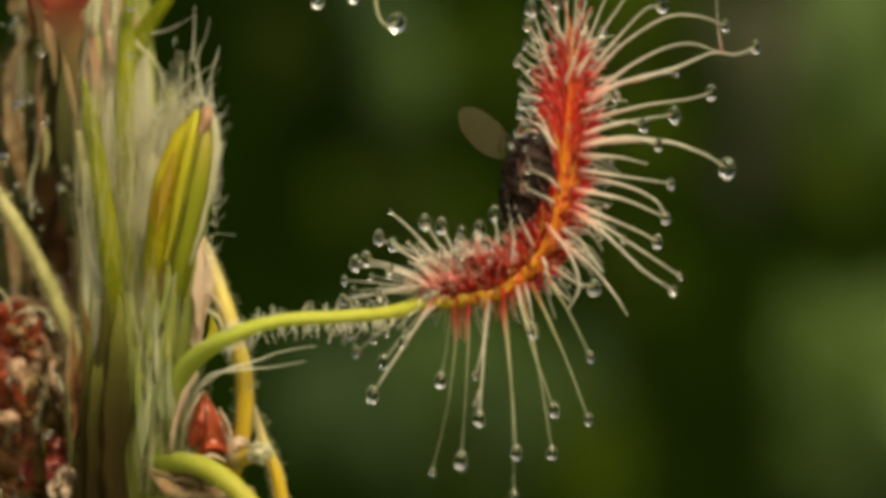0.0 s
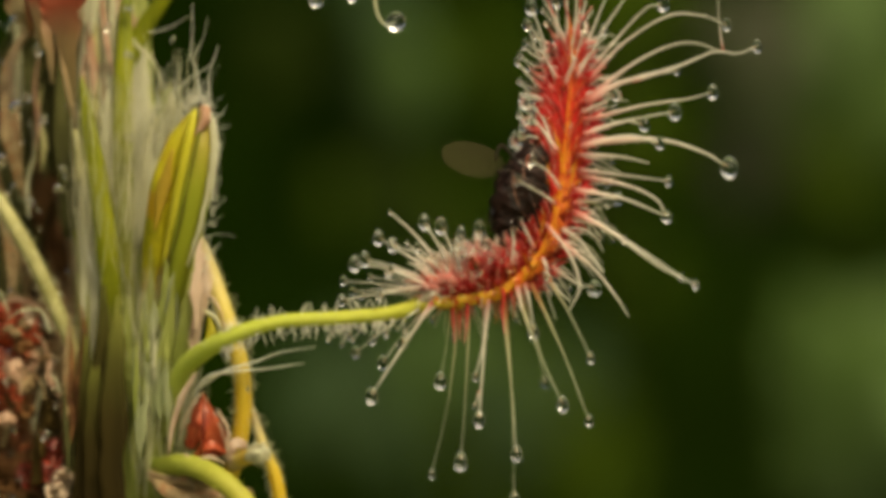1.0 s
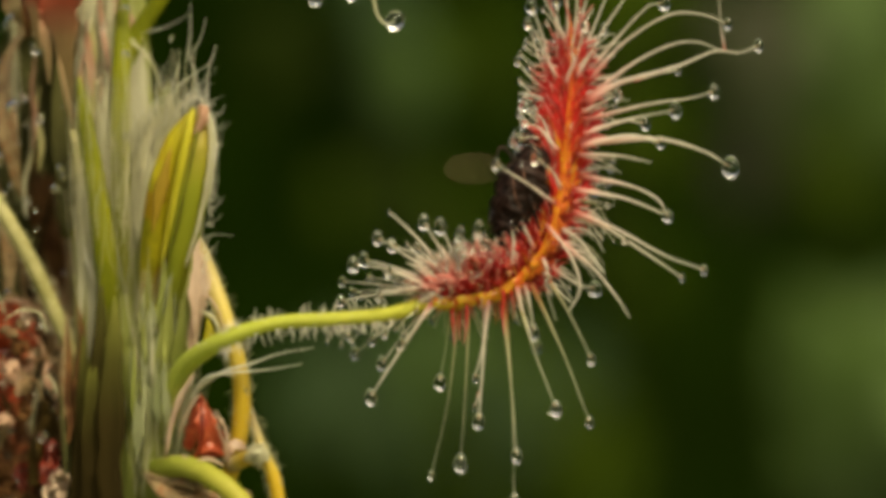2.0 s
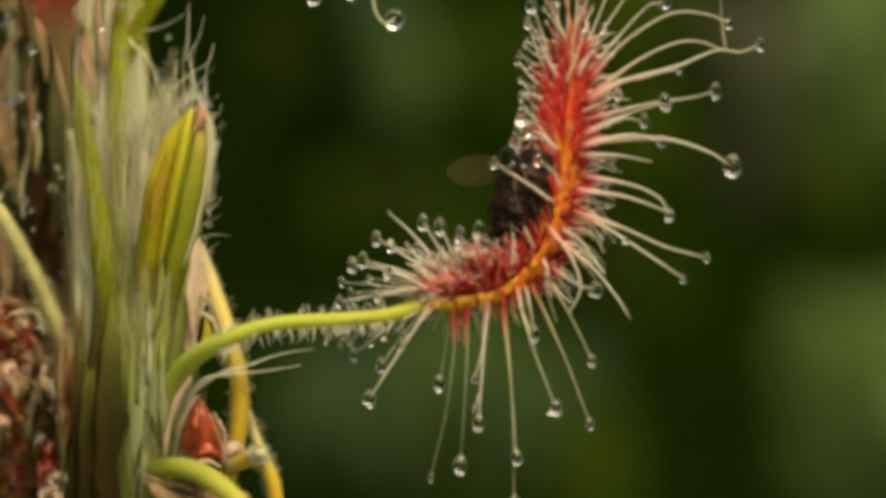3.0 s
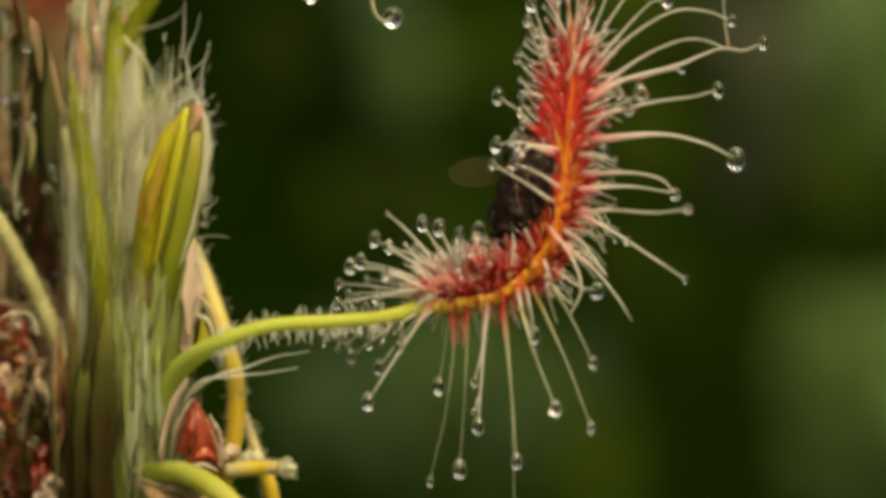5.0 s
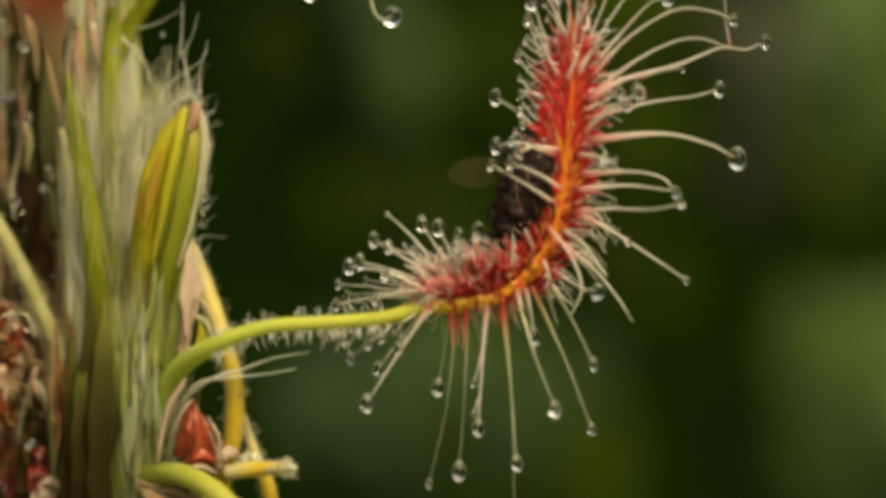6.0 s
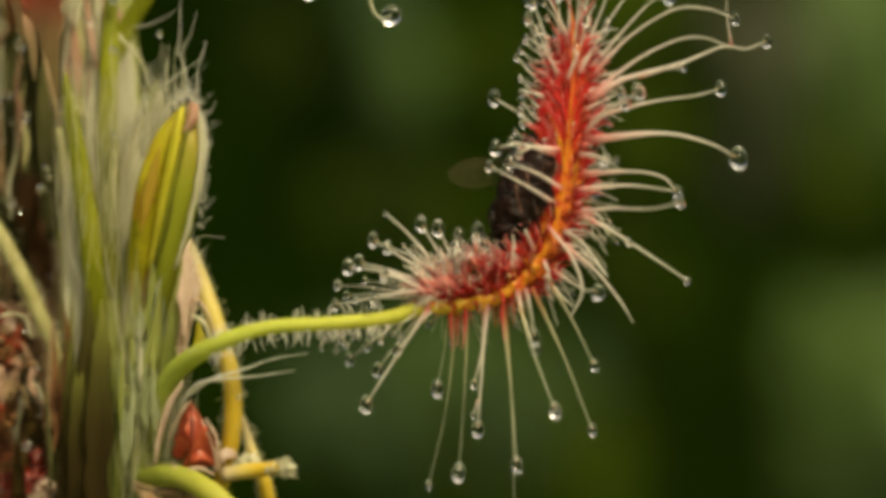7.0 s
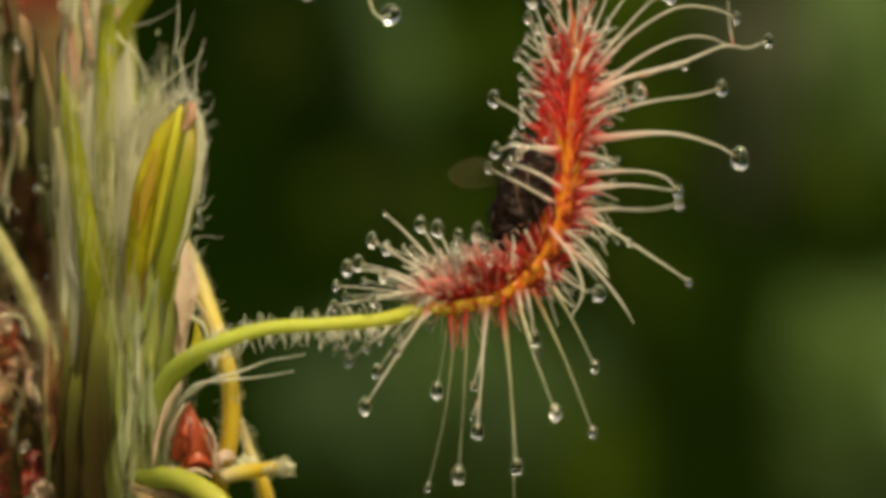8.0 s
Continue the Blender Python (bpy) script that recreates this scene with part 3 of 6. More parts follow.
part("margin", sweep(bmesh.new(), [(-10.07, 1.6, 79.35), (-9.50, 1.1, 81.14), (-9.13, 0.9, 82.93), (-9.04, 0.9, 84.27), (-9.18, 1, 85.28)], (0.05, 0.1, 0.12, 0.1, 0.03), n=30, seg=8, rough=0.7, wave=20), M_PAPER, bud, "pale hairy margin")
part("tip_hood", sweep(bmesh.new(), [(-9.66, 0.8, 84.49), (-9.34, 0.75, 85.07), (-9.31, 0.95, 85.48), (-9.51, 1.2, 85.67)], (0.1, 0.2, 0.2, 0.06), (0.06, 0.12, 0.1, 0.04), (0.3, -1, 0), n=18, seg=10, rough=0.35, wave=12), M_PINK, bud, "pinkish brown papery tip")


def stalk_thing(name, path, wide, material, label, category="stalk", n=24):
    ob = thing(name, path[0], label, category)
    part("rod", sweep(bmesh.new(), path, wide, n=n, seg=12, rough=0.06, seed=path[0][0]), material, ob)
    return ob


def cuff(rng, k):
    """A narrow strip of the sheath from which the folded leaf rises."""
    x = rng.uniform(246, 326)
    x = (x - 784) / 45
    z, h = rng.uniform(73.2, 76), rng.uniform(1.6, 2.9)
    y = 2.2 + 0.45 * abs(x + 10.8) + rng.uniform(-0.3, 0.3)
    pts = [(x * 1.02 + 0.12 * q * rng.uniform(-1, 2), y + (0.9 if q == 0 else 0), z + h * q) for q in (0, 0.4, 0.8, 1.2)]
    w = rng.uniform(0.04, 0.12)
    return stipule(pts, (0.02, w, w, w * 0.5, 0.012), (M_HAZE_G, M_STEM, M_HAZE_G, M_HAZE)[k % 4], (rng.uniform(-0.4, 0.6), -1, 0), thick=0.05, rough=0.35, cup=0.3)


_rng = random.Random(55)
for k in range(5):
    cuff(_rng, k)
for pts, w in (([(-11.95, 4.01, 71.78), (-12, 3.55, 74.32), (-11.86, 3.2, 76.38), (-11.7, 2.92, 77.98), (-11.58, 2.67, 79.34)], (0.3, 0.6, 0.5, 0.24, 0.012)),
               ([(-11.12, 3.39, 72.27), (-11.17, 2.86, 74.12), (-11, 2.45, 75.72), (-10.81, 2.11, 77.31), (-10.68, 1.81, 78.67)], (0.25, 0.5, 0.44, 0.18, 0.012)),
               ([(-12.67, 4.3, 69.47), (-12.53, 3.79, 72.71), (-12.43, 3.78, 75.91), (-12.38, 4.16, 78.65), (-12.24, 4.71, 80.94)], (0.4, 0.55, 0.5, 0.4, 0.04)),
               ([(-10.49, 2.87, 74.35), (-10.41, 2.43, 75.72), (-10.19, 1.96, 77.09), (-9.99, 1.59, 78.45), (-9.79, 1.33, 79.8)], (0.2, 0.34, 0.28, 0.14, 0.012)),
               ([(-11.5, 3.56, 69.98), (-11.57, 3.32, 71.82), (-11.5, 2.99, 74.11), (-11.29, 2.66, 75.94)], (0.3, 0.36, 0.24, 0.02))):
    stipule(pts, w, M_HAZE_G, (0.2, -1, 0), thick=0.06, rough=0.12, cup=0.35, label="pale green papery sheath")
for pts, w in (([(-13.41, 4.4, 75.43), (-13.67, 4.7, 79.1), (-13.46, 4.9, 82.33), (-13.35, 5.2, 85.57), (-13.43, 5.6, 87.67)], (0.3, 0.6, 0.6, 0.5, 0.05)),
               ([(-12, 4.61, 75.88), (-12.15, 4.67, 79.1), (-12, 4.61, 82.09), (-11.76, 4.48, 84.39), (-11.68, 4.62, 85.77)], (0.3, 0.6, 0.62, 0.46, 0.05)),
               ([(-14.16, 4.6, 74.96), (-14.24, 4.4, 78.19), (-14.35, 4.6, 80.94), (-14.62, 5, 83.25)], (0.3, 0.4, 0.36, 0.04)),
               ([(-12.33, 5.12, 82.56), (-12.3, 5.31, 84.88), (-12.36, 5.52, 86.97), (-12.24, 5.67, 88.83)], (0.2, 0.44, 0.4, 0.04)),
               ([(-11.3, 4.46, 82.55), (-11.09, 4.11, 84.15), (-10.95, 4.09, 85.29), (-10.82, 4.17, 86.33)], (0.3, 0.5, 0.36, 0.03))):
    stipule(pts, w, M_HAZE, (0.1, -1, 0), thick=0.06, rough=0.15, cup=0.3, label="faded papery membrane")

bent_stalk = stalk_thing("yellow_stalk", [(-10.3, 4.3, 80.94), (-9.65, 3.19, 80.02), (-8.72, 2.19, 77.76), (-8.03, 2, 75.51), (-7.91, 2.2, 73.7), (-8.25, 2.62, 71.64), (-8.86, 3.23, 69.78)], (0.2, 0.32, 0.34, 0.33, 0.36, 0.34, 0.3), M_YELLOW, "yellow bending flower stalk beside the stem")
part("bract", sweep(bmesh.new(), [(-9.71, 1.6, 76.65), (-9.75, 1.5, 78.23), (-9.71, 1.6, 79.57), (-9.55, 1.9, 80.47)], (0.06, 0.24, 0.2, 0.03), 0.05, (0.4, -1, 0), n=24, seg=10, rough=0.5, cup=0.4), M_PINKISH, bent_stalk, "pinkish papery bract")
part("bract", sweep(bmesh.new(), [(-8.57, 2, 71.68), (-8.38, 1.8, 72.14), (-8.02, 1.8, 72.32), (-7.76, 2, 72.13)], (0.1, 0.26, 0.24, 0.05), 0.1, (0, -1, 0.4), n=20, seg=10, rough=0.7, wave=12, cup=0.4), M_PINKISH, bent_stalk, "crumpled pale bract")
thin_stalk = stalk_thing("yellow_stalk", [(-7.64, 3, 73.66), (-7.11, 2.6, 72.09), (-6.66, 2.6, 70.96), (-6.44, 2.8, 69.58)], (0.12, 0.22, 0.28, 0.3), M_YELLOW, "thin yellow stalk with a fuzzy lump")
part("lump", sweep(bmesh.new(), [(-7.86, 2.2, 71.76), (-7.53, 2, 71.90), (-7.17, 2, 71.95), (-6.87, 2.2, 71.80)], (0.14, 0.36, 0.4, 0.12), n=22, seg=16, rough=0.9, wave=14), M_PAPER, thin_stalk, "cream fuzzy lump")
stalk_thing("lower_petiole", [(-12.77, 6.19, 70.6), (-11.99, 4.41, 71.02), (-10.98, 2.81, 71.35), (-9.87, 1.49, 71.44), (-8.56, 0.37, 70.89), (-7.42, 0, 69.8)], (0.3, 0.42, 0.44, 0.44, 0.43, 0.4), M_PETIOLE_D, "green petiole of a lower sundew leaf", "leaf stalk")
stalk_thing("old_petiole", [(-14.42, 5.3, 74.24), (-14.83, 4.8, 75.65), (-15.59, 4.4, 77.61), (-16.6, 4.2, 79.79), (-18, 4.4, 82.09), (-18.98, 4.8, 83.25)], (0.25, 0.3, 0.32, 0.32, 0.3, 0.28), M_OLD, "faded green petiole of an old sundew leaf", "leaf stalk")


# ---- dead leaves at the stem ----
def dead_leaf(c, w, h, material, label, turn=(0, 0, 0), seed=0.0, crumple=0.5):
    """A withered leaf, crumpled and curled: the sheet, its shrunken midrib and a rolled edge."""
    rot = Euler([radians(a) for a in turn]).to_matrix()

    def at(u, v):
        s = 1 - 0.55 * v * v
        q = Vector((u * w * s / 2, 0, v * h / 2))
        k = noise.noise(Vector((u * 1.4 + seed, v * 1.6, seed)))
        k2 = noise.noise(Vector((u * 2.6 + seed, v * 2.6, seed + 5)))
        k3 = noise.noise(Vector((u * 1.7, v * 1.3 + seed, seed + 9)))
        fold = abs(noise.noise(Vector((u * 2 + seed, v * 2, seed + 13))))
        q += Vector((k3 * 0.25 * w, (k * 1.3 + k2 * 0.45 - fold * 0.9) * crumple * min(w, h) + u * u * 0.3 * w, k2 * 0.12 * h))
        return Vector(c) + rot @ q

    ob = thing("dead_leaf", c, label, "dead leaf", "withered leaves on the stem")
    bm = bmesh.new()
    n = 26
    g = [[bm.verts.new(at(i / n * 2 - 1, j / n * 2 - 1) * MM) for i in range(n + 1)] for j in range(n + 1)]
    for a, b in zip(g, g[1:]):
        for i in range(n):
            bm.faces.new((a[i], a[i + 1], b[i + 1], b[i]))
    mod = part("blade", bm, material, ob).modifiers.new("thickness", "SOLIDIFY")
    mod.thickness = 0.00012
    r = 0.025 + 0.02 * min(w, 3)
    front = rot @ Vector((0, -r, 0))
    part("vein", sweep(bmesh.new(), [at(0.1, v) + front for v in (-0.95, -0.5, 0, 0.5, 0.9)], (r, r, r * 0.8, r * 0.3), n=24, seg=6, rough=0.35), material, ob)
    for u in (-0.97, 0.97):
        part("rolled_edge", sweep(bmesh.new(), [at(u, v) for v in (-0.9, -0.6, -0.2, 0.2, 0.6, 0.9)], (r * 0.5, r * 1.3, r, r * 1.4, r * 0.5), n=26, seg=6, rough=0.5, wave=12), material, ob)
    return ob


red_leaf = thing("dead_leaf", (-9.82, 2.39, 71.88), "translucent orange-red withered leaf folded beside the stem", "dead leaf", "withered leaves on the stem")


def red_flap(k, pts, wide, facing, cup):
    part("flap", sweep(bmesh.new(), pts, wide, (0.05, 0.09, 0.08, 0.03), facing, n=30, seg=16, rough=0.55, wave=10, cup=cup, seed=k * 3.1), M_RUST, red_leaf)


red_flap(0, [(-10.07, 2.2, 72.12), (-9.87, 1.9, 72.99), (-9.63, 1.7, 73.68), (-9.50, 1.8, 74.21)], (0.3, 0.42, 0.34, 0.04), (-0.7, -1, 0.2), -0.35)
red_flap(1, [(-9.19, 1.9, 71.91), (-9.21, 1.4, 72.75), (-9.33, 1.3, 73.56), (-9.50, 1.7, 74.26)], (0.5, 0.48, 0.3, 0.04), (0.2, -1, 0.1), 0.5)
red_flap(2, [(-8.71, 2.1, 72.01), (-8.78, 1.7, 72.64), (-8.99, 1.6, 73.32), (-9.32, 1.8, 73.99)], (0.28, 0.3, 0.2, 0.04), (0.9, -1, 0.2), -0.4)
red_flap(3, [(-9.74, 1.9, 71.77), (-9.39, 1.5, 72.16), (-8.99, 1.5, 72.25), (-8.56, 1.8, 71.96)], (0.12, 0.22, 0.24, 0.08), (0, -1, 0.6), 0.5)
part("crease", sweep(bmesh.new(), [(-9.56, 1.4, 71.94), (-9.41, 1.1, 72.85), (-9.42, 1.2, 73.63), (-9.49, 1.6, 74.18)], (0.05, 0.09, 0.07, 0.02), n=24, seg=8, rough=0.5, wave=14), M_MAROON, red_leaf, "dark red crease")
part("wet_edge", sweep(bmesh.new(), [(-9.39, 1.5, 74.05), (-8.97, 1.3, 73.47), (-8.70, 1.3, 72.80), (-8.49, 1.5, 72.02)], (0.03, 0.06, 0.06, 0.03), n=24, seg=8, rough=0.6, wave=16), M_PINKISH, red_leaf, "pale wet edge")
dead_leaf((-9.79, 1.99, 70.28), 3.4, 1.2, M_TAN, "crumpled tan withered leaf", (20, 10, 0), 2.0)
dead_leaf((-18.04, 6.5, 75.71), 1.7, 4.4, M_RUST, "crumpled red withered leaf", (0, 8, -20), 3.0, 0.8)
dead_leaf((-17.04, 8.8, 76.26), 2.4, 3.5, M_TAN, "crumpled tan withered leaf", (0, -10, 10), 4.0)
dead_leaf((-17.15, 6.8, 70.44), 3.4, 2.2, M_BROWN, "crumpled dark brown withered leaf", (10, 0, 10), 5.0)
dead_leaf((-16.57, 6.8, 89.95), 2.2, 2.2, M_ROSE, "pinkish orange withered leaf", (0, 0, 10), 6.0, 0.25)
dead_leaf((-17.47, 7.5, 73.92), 1.0, 3.4, M_ORANGE, "crinkled orange-brown withered leaf", (0, 6, 10), 7.0, 0.7)
dead_leaf((-17.81, 8, 71.54), 2.0, 2.2, M_ORANGE, "crinkled orange-tan withered leaf", (10, 0, 10), 8.0, 0.6)
dead_leaf((-17.45, 7, 70.20), 1.6, 1.2, M_BROWN, "crinkled dark brown withered leaf", (10, 30, 10), 18.0, 0.6)
# Dark sheet added where there is only the shade of a hollow.
dead_leaf((-16.06, 4.7, 72.2), 1.3, 3.4, M_DARK, "blackish brown sheet for the shade of a hollow", (0, 4, 0), 15.0, 0.2)
dead_leaf((-15.79, 4.4, 71.48), 0.9, 1.7, M_MAROON, "wet dark red withered leaf", (0, 10, 0), 19.0, 0.5)
dead_leaf((-16.81, 6, 70.69), 0.9, 1.2, M_MAROON, "wet dark red withered leaf", (0, -30, 0), 20.0, 0.5)
dead_leaf((-15.39, 4.1, 70.49), 1.0, 1.3, M_PINKISH, "crumpled pinkish withered leaf", (10, 0, 10), 9.0, 0.5)
_rng = random.Random(83)
for k in range(22):
    c = Vector((-16.73, 4.9, 77.14)).lerp(Vector((-17.05, 4.9, 73.11)), (k % 11) / 10) + Vector((_rng.uniform(-0.7, 0.25), _rng.uniform(-0.4, 0.5), _rng.uniform(-0.2, 0.2)))
    dead_leaf(tuple(c), _rng.uniform(0.3, 0.7), _rng.uniform(0.35, 0.8), (M_TAN, M_RUST, M_BROWN, M_ORANGE, M_PINK, M_PINKISH)[k % 6], "small " + ("tan", "red", "dark brown", "orange-brown", "dull pink", "pinkish")[k % 6] + " crumpled scrap of withered leaf",
              (_rng.uniform(-30, 30), _rng.uniform(-60, 60), 0), 30.0 + k, 0.8)
dead_leaf((-16.68, 10.8, 72.33), 5.4, 6.0, M_BROWN, "dark brown withered leaf", (0, 4, 0), 10.0, 0.3)
dead_leaf((-17.76, 17.8, 86), 6.0, 9.0, M_OLIVE, "olive withered leaf, gap shade put into its colour", (0, 4, 0), 11.0, 0.2)
dead_leaf((-18.01, 17.8, 79.28), 6.0, 8.0, M_OLIVE, "olive withered leaf, gap shade put into its colour", (0, 4, 0), 12.0, 0.2)


def withered_strap(rng, k):
    """A narrow withered leaf that stands or hangs along the stem."""
    x, z = rng.uniform(-18.4, -14.2), rng.uniform(68, 90)
    y = rng.uniform(6, 15)
    h = rng.uniform(2.5, 6)
    pts = [(x + rng.uniform(-0.6, 0.6) * q, y + rng.uniform(-0.6, 0.6), z + h * (q - 1)) for q in (0, 0.7, 1.4, 2)]
    w = rng.uniform(0.2, 0.6)
    # Low and outer straps go darker: the gaps' shade put into their colour.
    if z < 77 or x < -15.6:
        k = (k * 5) % 3 if k % 5 else 5
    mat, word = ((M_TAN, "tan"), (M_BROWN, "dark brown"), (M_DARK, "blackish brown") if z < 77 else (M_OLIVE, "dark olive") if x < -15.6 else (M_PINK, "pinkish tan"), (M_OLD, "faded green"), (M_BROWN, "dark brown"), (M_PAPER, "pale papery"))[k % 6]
    bm = sweep(bmesh.new(), pts, (0.08, w, w * 0.8, 0.06), 0.07, (rng.uniform(-0.6, 0.6), -1, 0), (0, rng.uniform(-120, 120)), n=18, seg=8, rough=0.35, cup=0.4, seed=k * 1.7)
    ob = thing("withered_leaf", pts[0], "narrow " + word + " withered leaf along the stem", "dead leaf", "narrow withered leaves at the stem")
    part("blade", bm, mat, ob)
    rib = [(x + 0.02, y - 0.1, z) for x, y, z in pts]
    part("vein", sweep(bmesh.new(), rib, (0.05, 0.05, 0.035, 0.01), n=18, seg=6, rough=0.3), mat, ob)


_rng = random.Random(31)
for k in range(44):
    withered_strap(_rng, k)


def curl_strand(pts, w, mat):
    solo("withered_strand", sweep(bmesh.new(), pts, w, n=24, seg=6, rough=0.2), mat, pts[0], "thin curled withered strand", "dead leaf", "curled strands at the stem")


curl_strand([(-18.19, 5.8, 77.7), (-17.21, 5.4, 77.94), (-16.03, 5.2, 77.25), (-15.13, 5.4, 75.4)], (0.08, 0.12, 0.1, 0.05), M_PINK)
curl_strand([(-17.72, 5.8, 73.99), (-16.75, 5.4, 75.17), (-15.8, 5.2, 75.63), (-14.9, 5.4, 74.47)], (0.08, 0.14, 0.12, 0.05), M_TAN)
curl_strand([(-15.94, 5.4, 75.74), (-15.96, 5, 74.72), (-15.54, 5, 74.03), (-15.38, 5.2, 72.63)], (0.1, 0.13, 0.1, 0.05), M_PINK)
curl_strand([(-17.95, 5.8, 71.9), (-17.44, 5.4, 73.55), (-16.84, 5.2, 74.48), (-16.4, 5.4, 75.4)], (0.1, 0.16, 0.14, 0.06), M_TAN)
curl_strand([(-9.95, 2.59, 78.66), (-9.79, 1.99, 77.77), (-8.96, 1.36, 77.33), (-8.68, 1.59, 76.42)], (0.05, 0.08, 0.08, 0.04), M_PAPER)
curl_strand([(-10.31, 2.9, 78.21), (-10.27, 2.4, 76.86), (-9.79, 1.99, 75.51)], (0.1, 0.16, 0.06), M_SHEATH)
curl_strand([(-9.88, 1.69, 74.17), (-9.21, 0.77, 74.99), (-8.09, 0.02, 75.24), (-6.75, -0.2, 75.36), (-5.41, -0.2, 75.58)], (0.06, 0.06, 0.04, 0.022, 0.01), M_HAIR)
curl_strand([(-9.76, 1.59, 74.4), (-8.56, 0.37, 75.23), (-7.42, 0, 75.58), (-6.31, -0.1, 75.98), (-4.97, -0.1, 76.2)], (0.06, 0.05, 0.035, 0.02, 0.01), M_HAIR)
curl_strand([(-13.07, 5.2, 89.26), (-12.41, 4.76, 88.31), (-11.67, 4.24, 87.59), (-11.26, 3.96, 86.43)], (0.08, 0.07, 0.05, 0.03), M_PAPER)

for pts in ([(-9.66, 2.45, 86.09), (-9.78, 2.45, 87.04), (-9.92, 2.57, 87.61), (-9.54, 2.25, 88.34), (-9.3, 2.07, 89.21)], [(-10.63, 3.45, 86.45), (-9.83, 2.59, 86.96), (-9.11, 1.94, 87.42), (-8.92, 1.82, 88.09)],
            [(-10.08, 2.89, 87.52), (-9.99, 2.81, 88.65), (-9.97, 2.89, 89.83)], [(-9.27, 2.05, 86.07), (-9.22, 1.92, 87.01), (-8.89, 1.7, 88.04)], [(-11.06, 3.71, 84.87), (-10.8, 3.41, 86.29), (-10.44, 3.1, 87.48)],
            [(-11.27, 4.06, 84.95), (-11.46, 4.1, 86.21), (-11.26, 3.96, 87.35)], [(-10.76, 3.47, 85.15), (-10.32, 3, 85.93), (-9.78, 2.45, 86.36)], [(-11.86, 4.54, 88.76), (-11.07, 3.91, 88.9), (-9.98, 2.99, 89.39)],
            [(-13.92, 3.8, 78.77), (-14.25, 3.7, 79.68), (-14.44, 3.7, 80.37)], [(-14.08, 3.8, 79.34), (-14.3, 3.7, 80.25), (-14.3, 3.7, 80.94)]):
    curl_strand(pts, (0.03, 0.022, 0.016, 0.006), M_HAIR)
_rng = random.Random(66)
for k in range(9):
    x, z = _rng.uniform(-18.2, -15.2), _rng.uniform(70.5, 78)
    y = _rng.uniform(3.2, 5)
    a = _rng.uniform(0.6, 2.4)
    curl_strand([(x + 0.9 * math.cos(a * q) - 0.9, y - 0.3 * q, z + 1.1 * math.sin(a * q) * _rng.uniform(0.8, 1.2)) for q in (0, 0.4, 0.8, 1.2)], (0.05, 0.055, 0.04, 0.012), (M_PINK, M_PAPER, M_TAN)[k % 3])

curl_strand([(-8.65, 1.2, 73.41), (-8.42, 1, 72.75), (-8.51, 1.1, 72.18), (-8.35, 1.4, 71.67)], (0.03, 0.06, 0.07, 0.03), M_PINKISH)
curl_strand([(-8.88, 1.3, 73.70), (-8.60, 1, 73.20), (-8.38, 1.1, 73.03)], (0.03, 0.05, 0.02), M_PINKISH)
curl_strand([(-10.21, 1.6, 71.93), (-9.73, 1.2, 71.68), (-9.14, 1.1, 71.82), (-8.57, 1.3, 71.54)], (0.04, 0.08, 0.09, 0.04), M_PINKISH)
curl_strand([(-9.98, 1.6, 71.25), (-9.37, 1.2, 71.46), (-8.78, 1.1, 71.29), (-8.21, 1.3, 70.91)], (0.05, 0.09, 0.08, 0.04), M_TAN)
curl_strand([(-10.41, 1.9, 72.59), (-10.11, 1.5, 73.39), (-9.74, 1.3, 74.08), (-9.38, 1.4, 74.41)], (0.03, 0.06, 0.06, 0.02), M_PINKISH)
stipule([(-9.98, 2.15, 75.05), (-9.79, 1.99, 76.86), (-9.43, 1.98, 78.44), (-9.51, 2.51, 80.02)], (0.12, 0.26, 0.24, 0.03), M_PINKISH, (0.5, -1, 0), thick=0.05, rough=0.35, cup=0.3, label="pinkish papery membrane")
stipule([(-9.31, 2.17, 75.73), (-9.15, 1.87, 76.53), (-9.25, 2.04, 77.31)], (0.06, 0.26, 0.04), M_LEAF_Y, thick=0.12, label="small yellow young leaf", name="young_leaf")
curl_strand([(-9.73, 1.85, 77.32), (-9.34, 1.34, 78.23), (-8.79, 1.16, 77.67), (-8.53, 1.33, 76.66)], (0.04, 0.05, 0.04, 0.02), M_PINKISH)
curl_strand([(-9.83, 1.93, 76.42), (-9.48, 1.45, 77.55), (-9.12, 1.37, 78.68), (-9.28, 1.77, 79.57)], (0.04, 0.05, 0.04, 0.02), M_PINKISH)

stipule([(-10.95, 2.41, 71.74), (-10.62, 1.67, 73.16), (-10.18, 1.2, 74.3), (-9.67, 0.95, 75.14)], (0.03, 0.09, 0.1, 0.02), M_PINKISH, (0.5, -1, 0), thick=0.05, rough=0.35, cup=0.3, label="pinkish papery membrane")

# ---- the trap: a sundew leaf ----
ROOT = (-11.29, 4.36, 71.99)
leaf = thing("sundew_leaf", ROOT, "sundew leaf with a red curved blade and sticky tentacles", "leaf")
part("petiole", sweep(bmesh.new(), [ROOT, (-10.82, 3.05, 73.88), (-10.12, 1.9, 75.4), (-8.56, 0.37, 76.46), (-6.53, 0, 77.16), (-4.09, 0, 77.33), (-2.09, 0, 77.51), (-0.87, 0, 77.84), (0.13, 0, 78.2)],
                      (0.42, 0.47, 0.41, 0.34, 0.28, 0.27, 0.28, 0.3, 0.25), n=48, seg=16, rough=0.05), M_PETIOLE, leaf, "yellow-green petiole")
